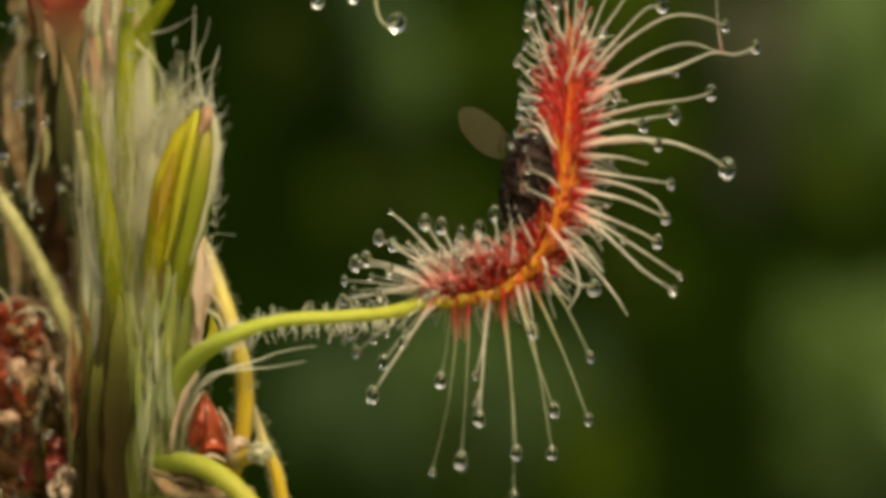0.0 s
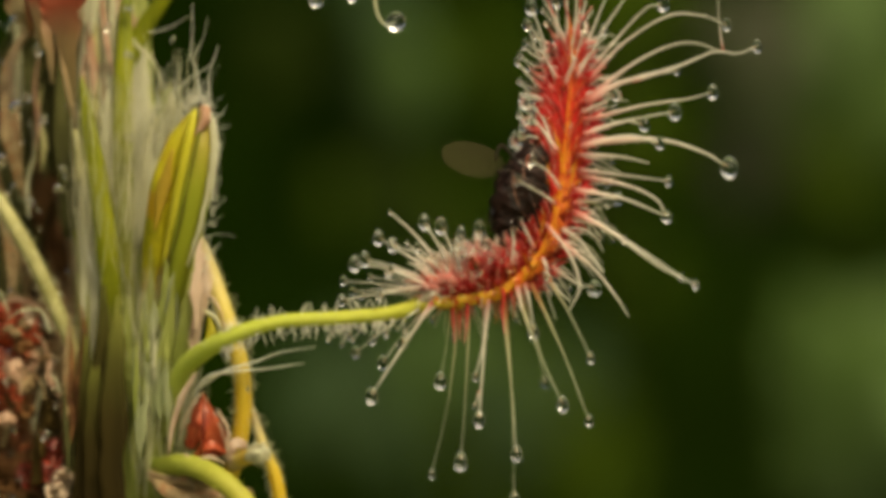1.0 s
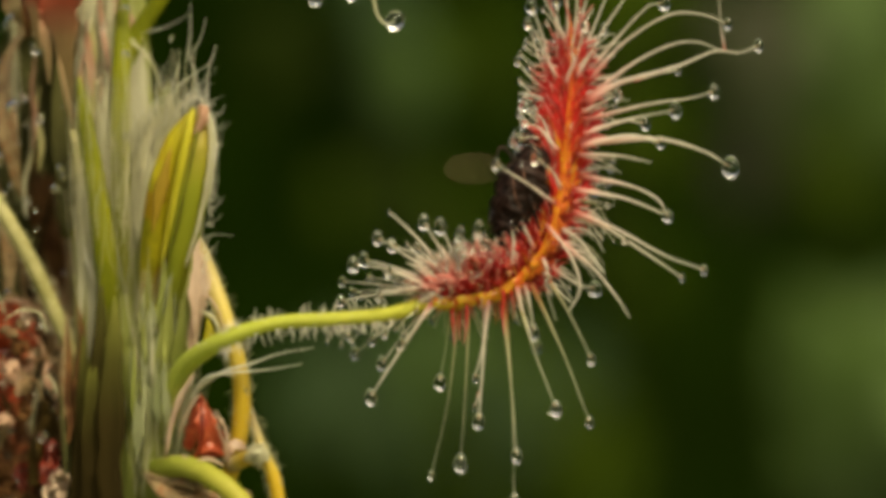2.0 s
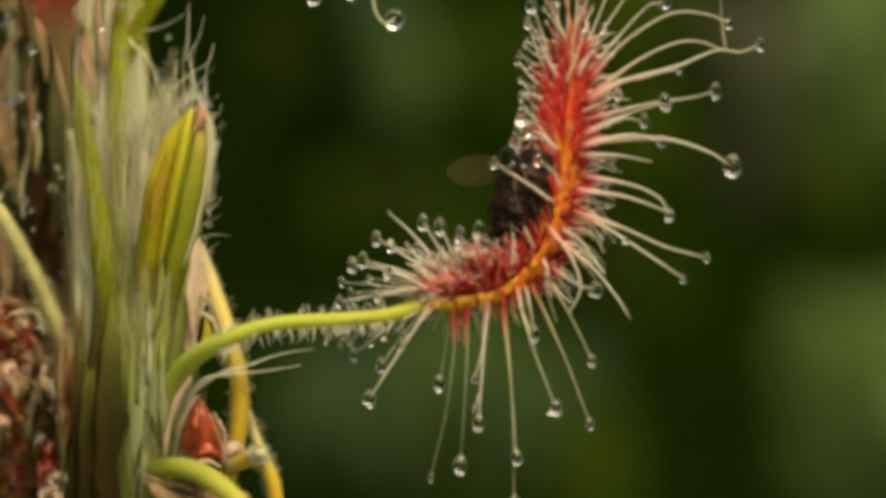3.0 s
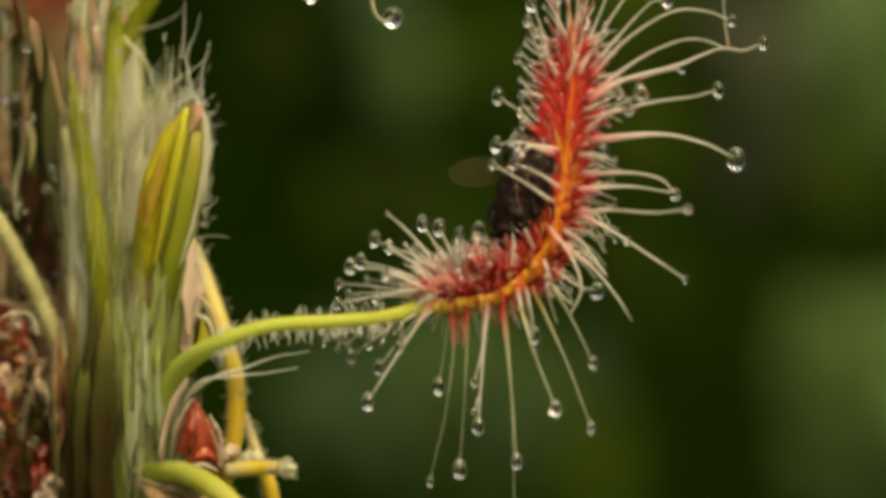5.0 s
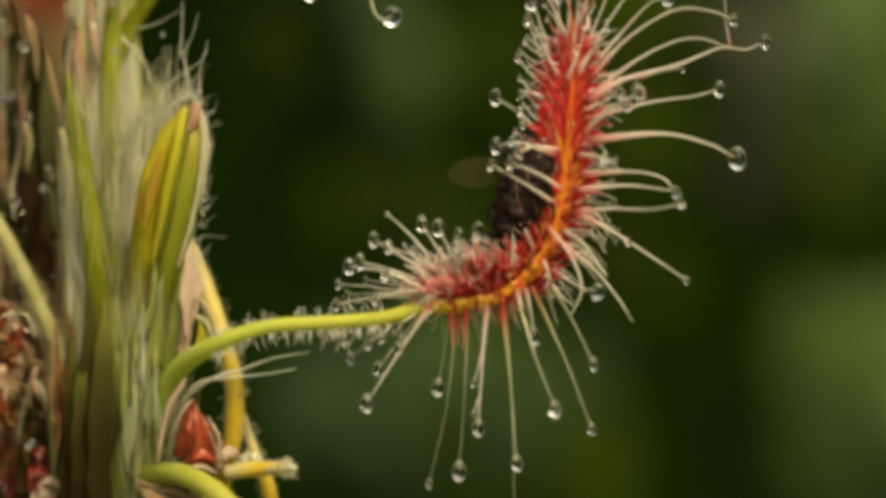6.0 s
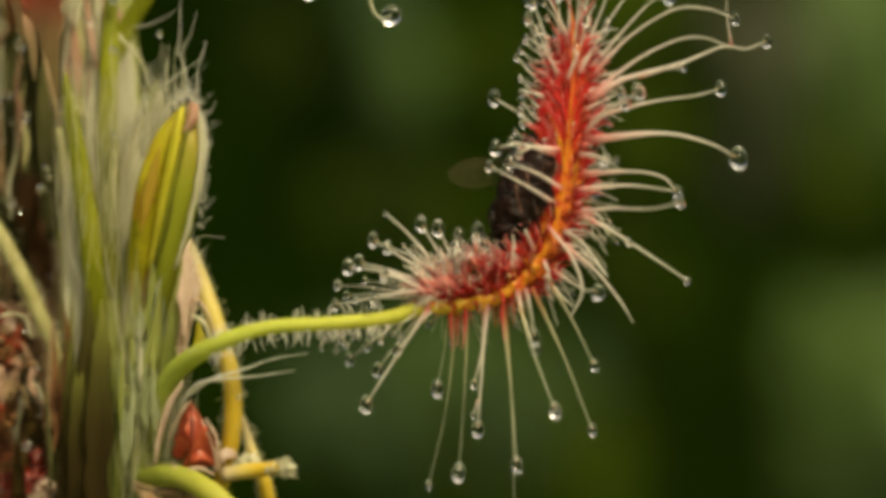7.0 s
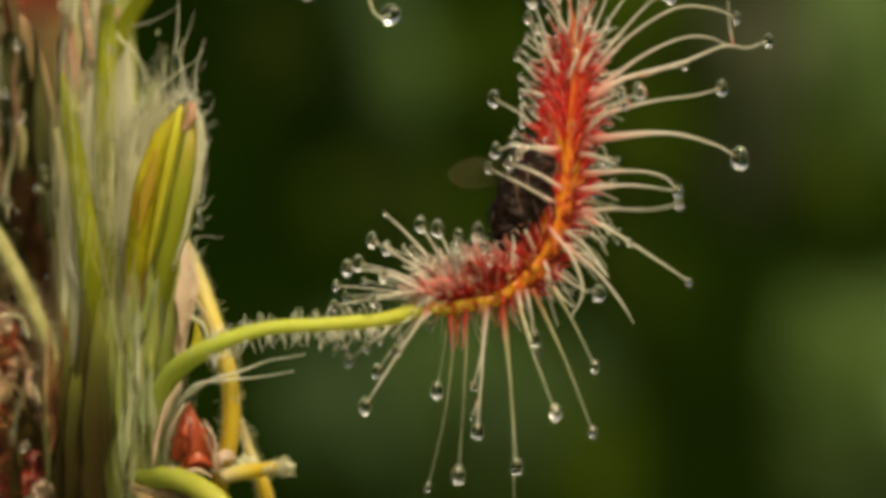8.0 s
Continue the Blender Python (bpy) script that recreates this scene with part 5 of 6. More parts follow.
def root_tuft():
    """Fine pale pink tentacles that crowd round the root, and stubs below the blade."""
    rng = random.Random(51)
    for i in range(44):
        a = radians(rng.uniform(95, 235))
        foot = Vector((-0.2, 0, 78.51)) + Vector((rng.uniform(-0.3, 0.9), rng.uniform(-0.5, 0.6), rng.uniform(-0.45, 0.45)))
        tip = foot + Vector((math.cos(a), rng.uniform(-0.5, 0.3), math.sin(a) * 0.8)) * rng.uniform(0.7, 2.0)
        tentacle([foot, foot.lerp(tip, 0.5) + Vector((0, 0, rng.uniform(-0.08, 0.12))), tip], rng.choice((0, 0, 0.26, 0.36)), (0.17, 0.13, 0.05), M_TENT if i % 4 else M_TENT_MIX)
    for i in range(15):
        x = rng.uniform(-4.2, -1.2)
        foot = Vector((x, rng.uniform(-0.2, 0.2), 77.2 + 0.1 * (x + 4.2)))
        tip = foot + Vector((rng.uniform(-0.5, 0.3), rng.uniform(-0.4, 0.4), -rng.uniform(0.35, 1.0)))
        tentacle([foot, foot.lerp(tip, 0.5) + Vector((0.06, 0, 0)), tip], rng.choice((0, 0.3, 0.42)), (0.05, 0.05, 0.035))
    for i in range(54):
        foot = Vector((rng.uniform(-0.7, 0.7), rng.uniform(-0.7, 0.1), rng.uniform(78.3, 78.85)))
        a = radians(rng.uniform(70, 190))
        tip = foot + Vector((math.cos(a), rng.uniform(-0.3, 0.3), math.sin(a))) * rng.uniform(0.35, 0.9)
        tentacle([foot, foot.lerp(tip, 0.5) + Vector((0, -0.06, 0.05)), tip], rng.choice((0, 0, 0, 0.2)), (0.09, 0.1, 0.04), (M_PAD, M_TENT_MIX, M_TENT)[i % 3])
    for i in range(9):
        foot = Vector((-0.49, 0.3, 78.24)) + Vector((rng.uniform(-0.1, 0.2), rng.uniform(0, 0.5), rng.uniform(-0.1, 0.1)))
        tip = Vector((-3.88, 0.6, 78.5)).lerp(Vector((-1.09, 0.4, 78.91)), i / 8) + Vector((0, rng.uniform(-0.3, 0.4), rng.uniform(-0.4, 0.3)))
        tentacle([foot, foot.lerp(tip, 0.5) + Vector((0, 0, 0.1)), tip], rng.uniform(0.3, 0.5), (0.08, 0.05, 0.03))
    for i in range(30):
        foot = Vector((0.02, 0, 78.2)).lerp(Vector((2.91, 0, 78.69)), (i + rng.random()) / 30) + Vector((0, rng.uniform(-0.5, 0.5), rng.uniform(-0.05, 0.1)))
        tip = foot + Vector((rng.uniform(-0.15, 0.2), rng.uniform(-0.3, 0.3), -rng.uniform(0.5, 1.7)))
        tentacle([foot, foot.lerp(tip, 0.5), tip], 0, (0.08, 0.07, 0.02), (M_TENT_RED, M_TENT_LOW, M_VEIN)[i % 3])


def inner_crowd():
    """Crowded red-footed tentacles that rise from the near margin into the bend, round the fly."""
    rng = random.Random(73)
    for i in range(150):
        u = rng.uniform(0.02, 0.62)
        p, tan, nor, side = blade_at(u)
        inward = Vector((-tan.z, 0, tan.x))
        foot = p + side * (half_width(u) * rng.uniform(0.35, 1.0)) + nor * 0.08
        away = inward + Vector((0, rng.uniform(-0.45, 0.25), 0)) + tan * rng.uniform(-0.55, 0.25)
        reach = rng.uniform(0.35, 0.85) if u > 0.27 else rng.uniform(0.7, 1.75)
        tip = foot + away.normalized() * reach
        bend = foot.lerp(tip, 0.55) + tan * rng.uniform(-0.16, 0.16) + Vector((0, -0.12, 0))
        drop = rng.choice((0, 0.3, 0.4, 0.5)) if reach > 0.95 and u < 0.34 else rng.choice((0, 0, 0.18, 0.26))
        tentacle([foot, bend, tip], drop, (0.06, 0.055, 0.045), (M_TENT_MIX, M_VEIN if u > 0.3 else M_TENT_RED, M_TENT_MIX, M_TENT_RED)[i % 4])


part("pad", sweep(bmesh.new(), [(-0.8, -0.05, 78.62), (-0.35, -0.3, 78.82), (0.35, -0.5, 78.85), (1.2, -0.6, 78.85)], (0.08, 0.3, 0.28, 0.06), n=36, seg=16, rough=0.8, wave=9), M_PAD, leaf, "pink swollen root of the blade")
part("collar", sweep(bmesh.new(), [(-0.85, -0.12, 78.03), (-0.5, -0.25, 78.22), (-0.1, -0.3, 78.3)], (0.16, 0.26, 0.12), n=14, seg=12, rough=0.3, wave=9), M_TENT, leaf, "pale collar between petiole and blade")
inner_crowd()
root_tuft()
fringe_up()
fringe_side()
fringe_low()
fringe_root()
short_ones()

# tentacles that bend during the shot
SWEEP_UP = tentacle([(5.13, -0.2, 81.46), (6.75, -0.3, 80.71), (8.54, -0.4, 79.61), (10.05, -0.5, 78.97)], 0.5, (0.16, 0.11, 0.08, 0.05))
FOLD_A = tentacle([(5.47, 0.2, 84.58), (7.48, 0.2, 85.05), (9.1, 0.2, 85.3)], 0.85, (0.13, 0.08, 0.05))
FOLD_B = tentacle([(5.45, -0.3, 84.46), (7, -0.5, 84.98), (7.86, -0.5, 84.85)], 0.7, (0.14, 0.1, 0.05))
LIFT = tentacle([(5.36, 0, 84.2), (8.36, 0, 84.29), (10.13, 0, 83.8), (11.18, 0, 83.18)], 1.05, (0.24, 0.14, 0.09, 0.06), squat=0.75)
FOLD_C = tentacle([(5.34, -0.5, 84.01), (7.2, -0.8, 84.37), (8.44, -0.8, 84.06)], 0.62, (0.18, 0.12, 0.06))
FOLD_D = tentacle([(5.24, 0, 83.13), (7.02, 0, 82.87), (8.96, 0, 82.58)], 0.55, (0.14, 0.09, 0.05))
FOLD_E = tentacle([(5.23, -0.3, 83.68), (6.78, -0.4, 83.61), (8.06, -0.4, 83.32)], 0, (0.14, 0.09, 0.04))
RISE_A = tentacle([(5.26, 0.3, 82.92), (7.26, 0.3, 82.47), (8.37, 0.3, 81.92), (8.78, 0.3, 81.22)], 0.6, (0.15, 0.1, 0.08, 0.05), squat=0.8)
RISE_B = tentacle([(5.13, -0.2, 82.35), (7.01, -0.2, 81.97), (8.58, 0, 81.31)], 0, (0.15, 0.1, 0.06))
TUCK = tentacle([(5.12, -0.3, 81.8), (6.56, -0.3, 81.18), (7.67, -0.3, 80.69), (8.4, -0.3, 80.29)], 0.72, (0.15, 0.1, 0.08, 0.05))
DROOP = tentacle([(2.9, -0.3, 78.36), (3.45, -0.5, 76.26), (4.34, -0.5, 73.71)], 0.8, (0.12, 0.08, 0.05), M_TENT_LOW)
CURL_UP = tentacle([(3.07, 0.2, 78.46), (3.81, 0.2, 75.13), (4.32, 0.2, 71.94)], 0.75, (0.11, 0.07, 0.05), M_TENT_LOW)
REACH = tentacle([(4.07, 0.3, 84.18), (3.12, 0.4, 85.13), (2.04, 0.4, 85.79)], 0.8, (0.12, 0.08, 0.05))
CLASP_A = tentacle([(4.45, -0.9, 83.82), (3.39, -1.3, 83.87), (2.87, -1.5, 83.6)], 0.5, (0.16, 0.11, 0.05))
CLASP_B = tentacle([(4.35, -0.9, 81.79), (3.18, -1.6, 82.41), (1.78, -1.7, 83.09)], 0.55, (0.12, 0.08, 0.05))
CLASP_C = tentacle([(4.56, -0.9, 82.36), (3.59, -1.6, 82.91), (2.55, -1.8, 83.28)], 0.65, (0.13, 0.08, 0.05))
CLASP_D = tentacle([(4.35, -0.7, 83.62), (2.98, -1.1, 83.96), (2.06, -1.2, 83.75)], 0.75, (0.12, 0.08, 0.05))

# ---- the fly ----
FLY = (2.89, -0.1, 82.02)
fly = thing("fly", FLY, "small black fly caught in the sticky tentacles", "fly")
part("abdomen", sweep(bmesh.new(), [(3.6, -0.1, 83.35), (3.19, -0.3, 82.68), (2.75, -0.3, 81.8), (2.42, -0.2, 80.8), (2.31, -0.1, 80.07)], (0.45, 1.0, 1.0, 0.75, 0.15), n=40, seg=20, rough=0.28, wave=26), M_FLY, fly)
part("thorax", egg(bmesh.new(), (3.42, -0.1, 83.35), 0.8, 0.85, 0.75), M_FLY, fly)
part("head", egg(bmesh.new(), (3.29, 0, 84.13), 0.5, 0.5, 0.42), M_FLY, fly)
WING_ROOT = (2.35, -0.3, 83.13)
wing = part("wing", egg(bmesh.new(), (1.44, -0.3, 84.06), 1.32, 0.015, 0.66, 20, 12, Euler((0, radians(50), 0)).to_matrix()), M_WING, fly, "translucent brownish wing", at=WING_ROOT)
for foot, knee in (((1.94, -1.1, 82.45), (2.33, -1.2, 82.88)), ((2.01, -1.1, 81.23), (2.38, -1.3, 82.11)), ((3.66, -1.1, 80.68), (3.32, -1.3, 81.78))):
    part("leg", sweep(bmesh.new(), [(3.11, -0.8, 82.67), knee, foot], (0.09, 0.07, 0.04), n=8, seg=6), M_FLY, fly)
for k in range(4):
    c = Vector((3.1, -1.2, 82.44)).lerp(Vector((2.41, -0.9, 80.9)), k / 3)
    part("body_ring", sweep(bmesh.new(), [c + Vector((-0.7, 0.2, -0.3)), c + Vector((0, -0.1, 0)), c + Vector((0.6, 0.2, 0.3))], (0.05, 0.1, 0.05), n=8, seg=6), M_FLY, fly)

M_EYE = living("fly_eye", (0.04, 0.006, 0.004), (0.1, 0.018, 0.01), 0.12, 0.2, 0, bump=0.6, spec=0.6)
for x in (2.98, 3.58):
    part("eye", egg(bmesh.new(), (x, -0.3, 84.16), 0.22, 0.25, 0.3), M_EYE, fly, "dark red eye")
for knee, foot in (((2.2, -0.7, 83.9), (1.95, -0.9, 83.3)), ((2.1, -1.0, 81.9), (1.9, -0.8, 81.0)), ((3.9, -1.0, 82.2), (4.1, -1.1, 81.3))):
    part("leg", sweep(bmesh.new(), [(3.0, -0.7, 83.0), knee, foot], (0.08, 0.06, 0.03), n=10, seg=6, rough=0.2), M_FLY, fly)
for c, h in (((2.5, -1.05, 82.9), 0.2), ((2.95, -1.1, 83.3), 0.26), ((2.35, -1.0, 82.1), 0.16), ((3.2, -1.2, 82.3), 0.18), ((2.7, -1.2, 81.7), 0.22), ((3.4, -1.0, 83.7), 0.16)):
    part("droplet", egg(bmesh.new(), c, h * 0.4, h * 0.4, h * 0.5), M_DROP, fly, "clear sticky droplet")
for a, b in (((2.1, -0.8, 82.6), (2.6, -0.95, 81.2)), ((2.6, -1.2, 82.8), (3.1, -1.1, 81.1)), ((3.0, -1.2, 83.0), (3.5, -1.05, 81.5))):
    part("mucilage_thread", sweep(bmesh.new(), [a, Vector(a).lerp(Vector(b), 0.5) + Vector((-0.14, -0.14, 0)), b], (0.03, 0.022, 0.03), n=10, seg=6), M_FLY_HAIR, fly, "sticky thread over the fly")

_rng = random.Random(17)
_bm = bmesh.new()
for k in range(150):
    a, q = _rng.uniform(-1.3, 1.3), _rng.random()
    c = Vector((3.42, -0.1, 83.35)).lerp(Vector((2.42, -0.2, 80.8)), q)
    d = Vector((math.sin(a), -math.cos(a), _rng.uniform(-0.4, 0.4))).normalized()
    f = c + d * (0.8 - 0.25 * q)
    sweep(_bm, [f, f + d * 0.14 + Vector((0, 0, -0.04)), f + d * _rng.uniform(0.2, 0.36) + Vector((0, 0, -0.12))], (0.022, 0.016, 0.006), n=4, seg=4)
tagged(part("bristles", _bm, M_FLY_HAIR, fly, "fine brown bristles"), kind="stuff")

# ---- the leaf above, whose lowest tentacles hang into view ----
upper = thing("upper_sundew_leaf", (-13.23, 7.8, 92.03), "higher sundew leaf with hanging sticky tentacles", "leaf")
part("petiole", sweep(bmesh.new(), [(-13.23, 7.8, 92.03), (-10.39, 3.9, 92.61), (-6.81, 1, 93.01), (-5, 0.6, 92.97)], (0.4, 0.34, 0.3, 0.26), n=20, seg=10), M_PETIOLE, upper)
part("blade", sweep(bmesh.new(), [(-5.22, 0.6, 92.97), (-3.21, 0.6, 92.75), (-0.98, 0.6, 92.52)], (0.3, 0.9, 0.3), (0.2, 0.3, 0.2), (0, 0, -1), n=16, seg=10), M_BLADE, upper)


def hanging(path, drop, r=(0.1, 0.06, 0.04)):
    path = [Vector(p) for p in path]
    ob = part("tentacle", sweep(bmesh.new(), path, r, n=14, seg=7), M_TENT_LOW, upper, at=tuple(path[0]))
    part("droplet", egg(bmesh.new(), path[-1], drop * 0.46, drop * 0.4, drop * 0.5, tilt=Euler((0, radians(35), 0)).to_matrix()), M_DROP, ob, "clear sticky droplet")


hanging([(-2.54, 0.5, 92.74), (-2.67, 0.4, 90.72), (-2.58, 0.3, 89.33), (-2.23, 0.3, 88.8), (-1.83, 0.3, 88.93)], 0.85)
hanging([(-4.55, 0.5, 92.92), (-4.77, 0.4, 91.39), (-4.93, 0.4, 89.76)], 0.6)
hanging([(-3.21, 0.5, 92.74), (-3.39, 0.4, 91.39), (-3.52, 0.4, 89.9)], 0.5)

# ---- fine hairs ----
def hairs(name, make, count, material, at, label, seed, radius=0.025):
    """Many fine hairs in one mesh; make(rng) gives the foot, middle and tip of one."""
    rng = random.Random(seed)
    bm = bmesh.new()
    for i in range(count):
        sweep(bm, make(rng), (radius, radius * 0.9, radius * 0.4), n=6, seg=4)
    return solo(name, bm, material, at, label, "hair", kind="stuff")


def bristle(rng):
    t = rng.random()
    p = spline([(-8.54, 0.17, 76.46), (-6.53, 0, 77.16), (-4.09, 0, 77.33), (-2.09, 0, 77.51)], 40)[int(t * 40)]
    up = rng.random() < 0.34
    foot = p + Vector((0, rng.uniform(-0.25, 0.1), 0.26 if up else -0.24))
    high = rng.uniform(0.2, 0.5) if up else -rng.uniform(0.2, 0.62)
    d = Vector((rng.uniform(-0.25, 0.2), rng.uniform(-0.2, 0.2), high))
    hook = Vector((rng.uniform(-0.05, 0.06), 0, 0))
    return foot, foot + d * 0.5 - hook, foot + d + hook


def tuft(rng):
    foot = Vector((-11.1, 4.21, 84.84)) + Vector((rng.uniform(-1.2, 1.2), rng.uniform(-0.5, 0.8), rng.uniform(-1.5, 0.8)))
    d = Vector((rng.uniform(-0.8, 1.7), rng.uniform(-0.6, 0.6), rng.uniform(0.6, 2.6)))
    return foot, foot + d * 0.5 + Vector((rng.uniform(-0.6, 0.6), 0, 0.1)), foot + d + Vector((rng.uniform(-0.6, 0.6), 0, 0))


def fibre(rng):
    x, y = rng.uniform(120, 340), 0
    z = rng.uniform(-10, 4.5)
    x = x + 110 if z < -2 and x < 225 else x
    foot = Vector((-14.7 + (x - 120) / 45, rng.uniform(2.6, 4.6), 80 + z))
    d = Vector((rng.uniform(-0.5, 0.6), rng.uniform(-0.4, 0.1), rng.uniform(1.5, 4.5)))
    return foot, foot + d * 0.5 + Vector((rng.uniform(-0.2, 0.2), -0.1, 0)), foot + d


def edge_hair(rng):
    p = spline([(-9.12, 1.47, 79.12), (-8.75, 1.24, 82.49), (-8.75, 1.24, 84.73), (-9.26, 1.57, 85.87), (-9.91, 2.09, 85.67)], 30)[rng.randint(0, 30)]
    foot = p - Vector((0.3, 0, 0))
    far = rng.uniform(0.8, 1.5) if rng.random() < 0.22 else rng.uniform(0.25, 0.6)
    d = Vector((rng.uniform(-0.1, 0.8), rng.uniform(-0.4, 0.3), rng.uniform(-0.4, 1.0))) * far
    return foot, foot + d * 0.5 + Vector((rng.uniform(-0.16, 0.16), 0, rng.uniform(-0.14, 0.16))), foot + d * 1.1


hairs("petiole_hair", bristle, 110, M_HAIR, (-6.31, 0, 77.36), "short white bristles along the green petiole", 1, 0.024)
hairs("stem_hair", tuft, 52, M_HAIR, (-11.1, 4.21, 84.84), "long white hairs at the stem top", 2, 0.012)
hairs("stipule_fibre", fibre, 640, M_PAPER, (-12.76, 4.8, 78.64), "pale papery fibres round the stem", 3, 0.012)
hairs("bud_hair", edge_hair, 170, M_HAIR, (-8.96, 1.36, 82.49), "fine white hairs on the folded leaf", 5, 0.01)


def fuzz_on(pts, reach):
    line = spline(pts, 60)

    def one(rng):
        p = line[rng.randint(2, 58)]
        a = rng.uniform(0, 2 * math.pi)
        d = Vector((math.cos(a), rng.uniform(-0.8, 0.1), math.sin(a) * 0.6)).normalized()
        foot = p + d * reach * 0.9
        tip = p + d * (reach + rng.uniform(0.12, 0.4)) + Vector((0, 0, rng.uniform(-0.1, 0.2)))
        return foot, foot.lerp(tip, 0.5) + Vector((0, 0, 0.03)), tip
    return one


hairs("stalk_fuzz", fuzz_on([(-10.12, 1.9, 75.4), (-8.56, 0.37, 76.46), (-6.53, 0, 77.16), (-4.09, 0, 77.33), (-2.09, 0, 77.51)], 0.28), 110, M_HAIR, (-6.31, 0, 77.24), "fine white fuzz on the green petiole", 15, 0.007)
hairs("stalk_fuzz", fuzz_on([(-9.65, 3.19, 80.02), (-8.72, 2.19, 77.76), (-8.03, 2, 75.51), (-7.91, 2.2, 73.7), (-8.25, 2.62, 71.64)], 0.32), 260, M_PAPER, (-8.03, 2, 75.51), "pale fuzz on the yellow stalk", 11, 0.012)
hairs("stalk_fuzz", fuzz_on([(-7.64, 3, 73.66), (-7.11, 2.6, 72.09), (-6.66, 2.6, 70.96), (-6.44, 2.8, 69.58)], 0.22), 120, M_PAPER, (-7.11, 2.6, 72.09), "pale fuzz on the thin yellow stalk", 12, 0.012)
hairs("stalk_fuzz", fuzz_on([(-14.83, 4.8, 75.65), (-15.59, 4.4, 77.61), (-16.6, 4.2, 79.79), (-18, 4.4, 82.09)], 0.3), 220, M_PAPER, (-15.59, 4.4, 77.61), "pale fuzz on the old petiole", 13, 0.012)
hairs("stalk_fuzz", fuzz_on([(-11.23, 3, 71.34), (-9.87, 1.49, 71.44), (-8.56, 0.37, 70.89), (-7.42, 0, 69.8)], 0.42), 70, M_PETIOLE, (-9.87, 1.49, 71.44), "pale green fuzz on the lower petiole", 14, 0.008)


def loose_drop(c, h):
    solo("dew_drop", egg(bmesh.new(), c, h * 0.3, h * 0.3, h * 0.4, tilt=Euler((0, c[0] * 2.3, 0)).to_matrix(), taper=0.2), M_DROP, c, "clear droplet on the old leaves", "droplet", "droplets on the stem")


for c, h in (((-12.6, 3.4, 87.77), 0.5), ((-12.55, 3.3, 84.46), 0.5), ((-13.73, 4.4, 85.65), 0.5), ((-16.38, 4.3, 88.1), 0.6), ((-17.19, 4.3, 85.76), 0.8), ((-16.17, 4.8, 85.27), 0.6),
             ((-16.61, 4.3, 81.97), 0.5), ((-15.46, 4.3, 82.43), 0.6), ((-15.28, 4.3, 83.24), 0.5), ((-15.97, 3.7, 72.53), 0.6), ((-17.35, 3.8, 78.31), 0.4), ((-13.51, 4.3, 88.97), 0.5),
             ((-14.81, 4.6, 85.43), 0.6), ((-15.01, 4.8, 87.16), 0.6), ((-17.82, 4.8, 83.59), 0.8), ((-17.36, 4.8, 82.56), 0.4), ((-10.8, 3.31, 88.45), 0.3), ((-12.71, 4.3, 89.66), 0.5), ((-7.59, 1, 74.51), 0.35), ((-16.4, 4.8, 88.77), 0.6)):
    loose_drop(c, h)

_rng = random.Random(40)
for k in range(52):
    x, z = _rng.uniform(-18.3, -13.6), _rng.uniform(69.5, 90.5)
    loose_drop((x, _rng.uniform(3.6, 7), z), _rng.choice((0.2, 0.3, 0.4, 0.55)))
for k in range(7):
    loose_drop(tuple(Vector((-15.66, 4, 75.45)).lerp(Vector((-15.38, 4, 73.27)), k / 6) + Vector((0.1 * (-1) ** k, 0, 0))), 0.34)

# a pale tufted shoot at the foot of the yellow stalk
SHOOT_ROOT = (-8.25, 1.83, 71.51)
shoot = thing("tufted_shoot", SHOOT_ROOT, "short cream-yellow shoot with a white tuft", "shoot")
part("rod", sweep(bmesh.new(), [SHOOT_ROOT, (-7.69, 0.8, 71.8), (-7.22, -0.4, 72)], (0.3, 0.3, 0.25), n=10, seg=10, rough=0.15), M_YELLOW, shoot)


def make_tuft():
    rng = random.Random(9)
    bm = bmesh.new()
    c = Vector((-7.22, -0.4, 72))
    for i in range(150):
        d = Vector((rng.uniform(-0.4, 0.8), rng.uniform(-1.0, 0.2), rng.uniform(-0.6, 0.6))) * rng.uniform(0.2, 0.55)
        f = c + Vector((rng.uniform(-0.2, 0.1), rng.uniform(-0.1, 0.3), rng.uniform(-0.25, 0.25)))
        sweep(bm, [f, f + d * 0.5 + Vector((rng.uniform(-0.15, 0.15), 0, rng.uniform(-0.12, 0.15))), f + d], (0.03, 0.022, 0.008), n=5, seg=4)
    tagged(part("tuft", bm, M_PAPER, shoot, "white hairy tuft"), kind="stuff")


make_tuft()
part("cap", sweep(bmesh.new(), [(-7.48, 0.2, 71.88), (-7.22, -0.5, 72.01), (-7.11, -0.9, 72.05)], (0.22, 0.26, 0.06), n=18, seg=16, rough=0.9, wave=12), M_PAPER, shoot, "cream woolly cap")


# ---- what moves ----
def swing(ob, rows, towards=-1, tip=None):
    """Turns a tentacle about its foot so that its tip passes the places given, nearer or farther by what its length asks."""
    foot = Vector(ob["home"])
    rest = Vector(tip or ob["tip"]) - foot
    keys = []
    for t, p in rows:
        d = Vector(p) - foot
        short = rest.length ** 2 - d.x ** 2 - d.z ** 2
        d.y = towards * math.sqrt(max(short, 0))
        q = rest.rotation_difference(d)
        keys.append((t, Matrix.Translation(ob.location) @ q.to_matrix().to_4x4()))
    if keys[-1][0] < 8:
        keys.append((8, keys[-1][1]))
    walk(ob, keys)


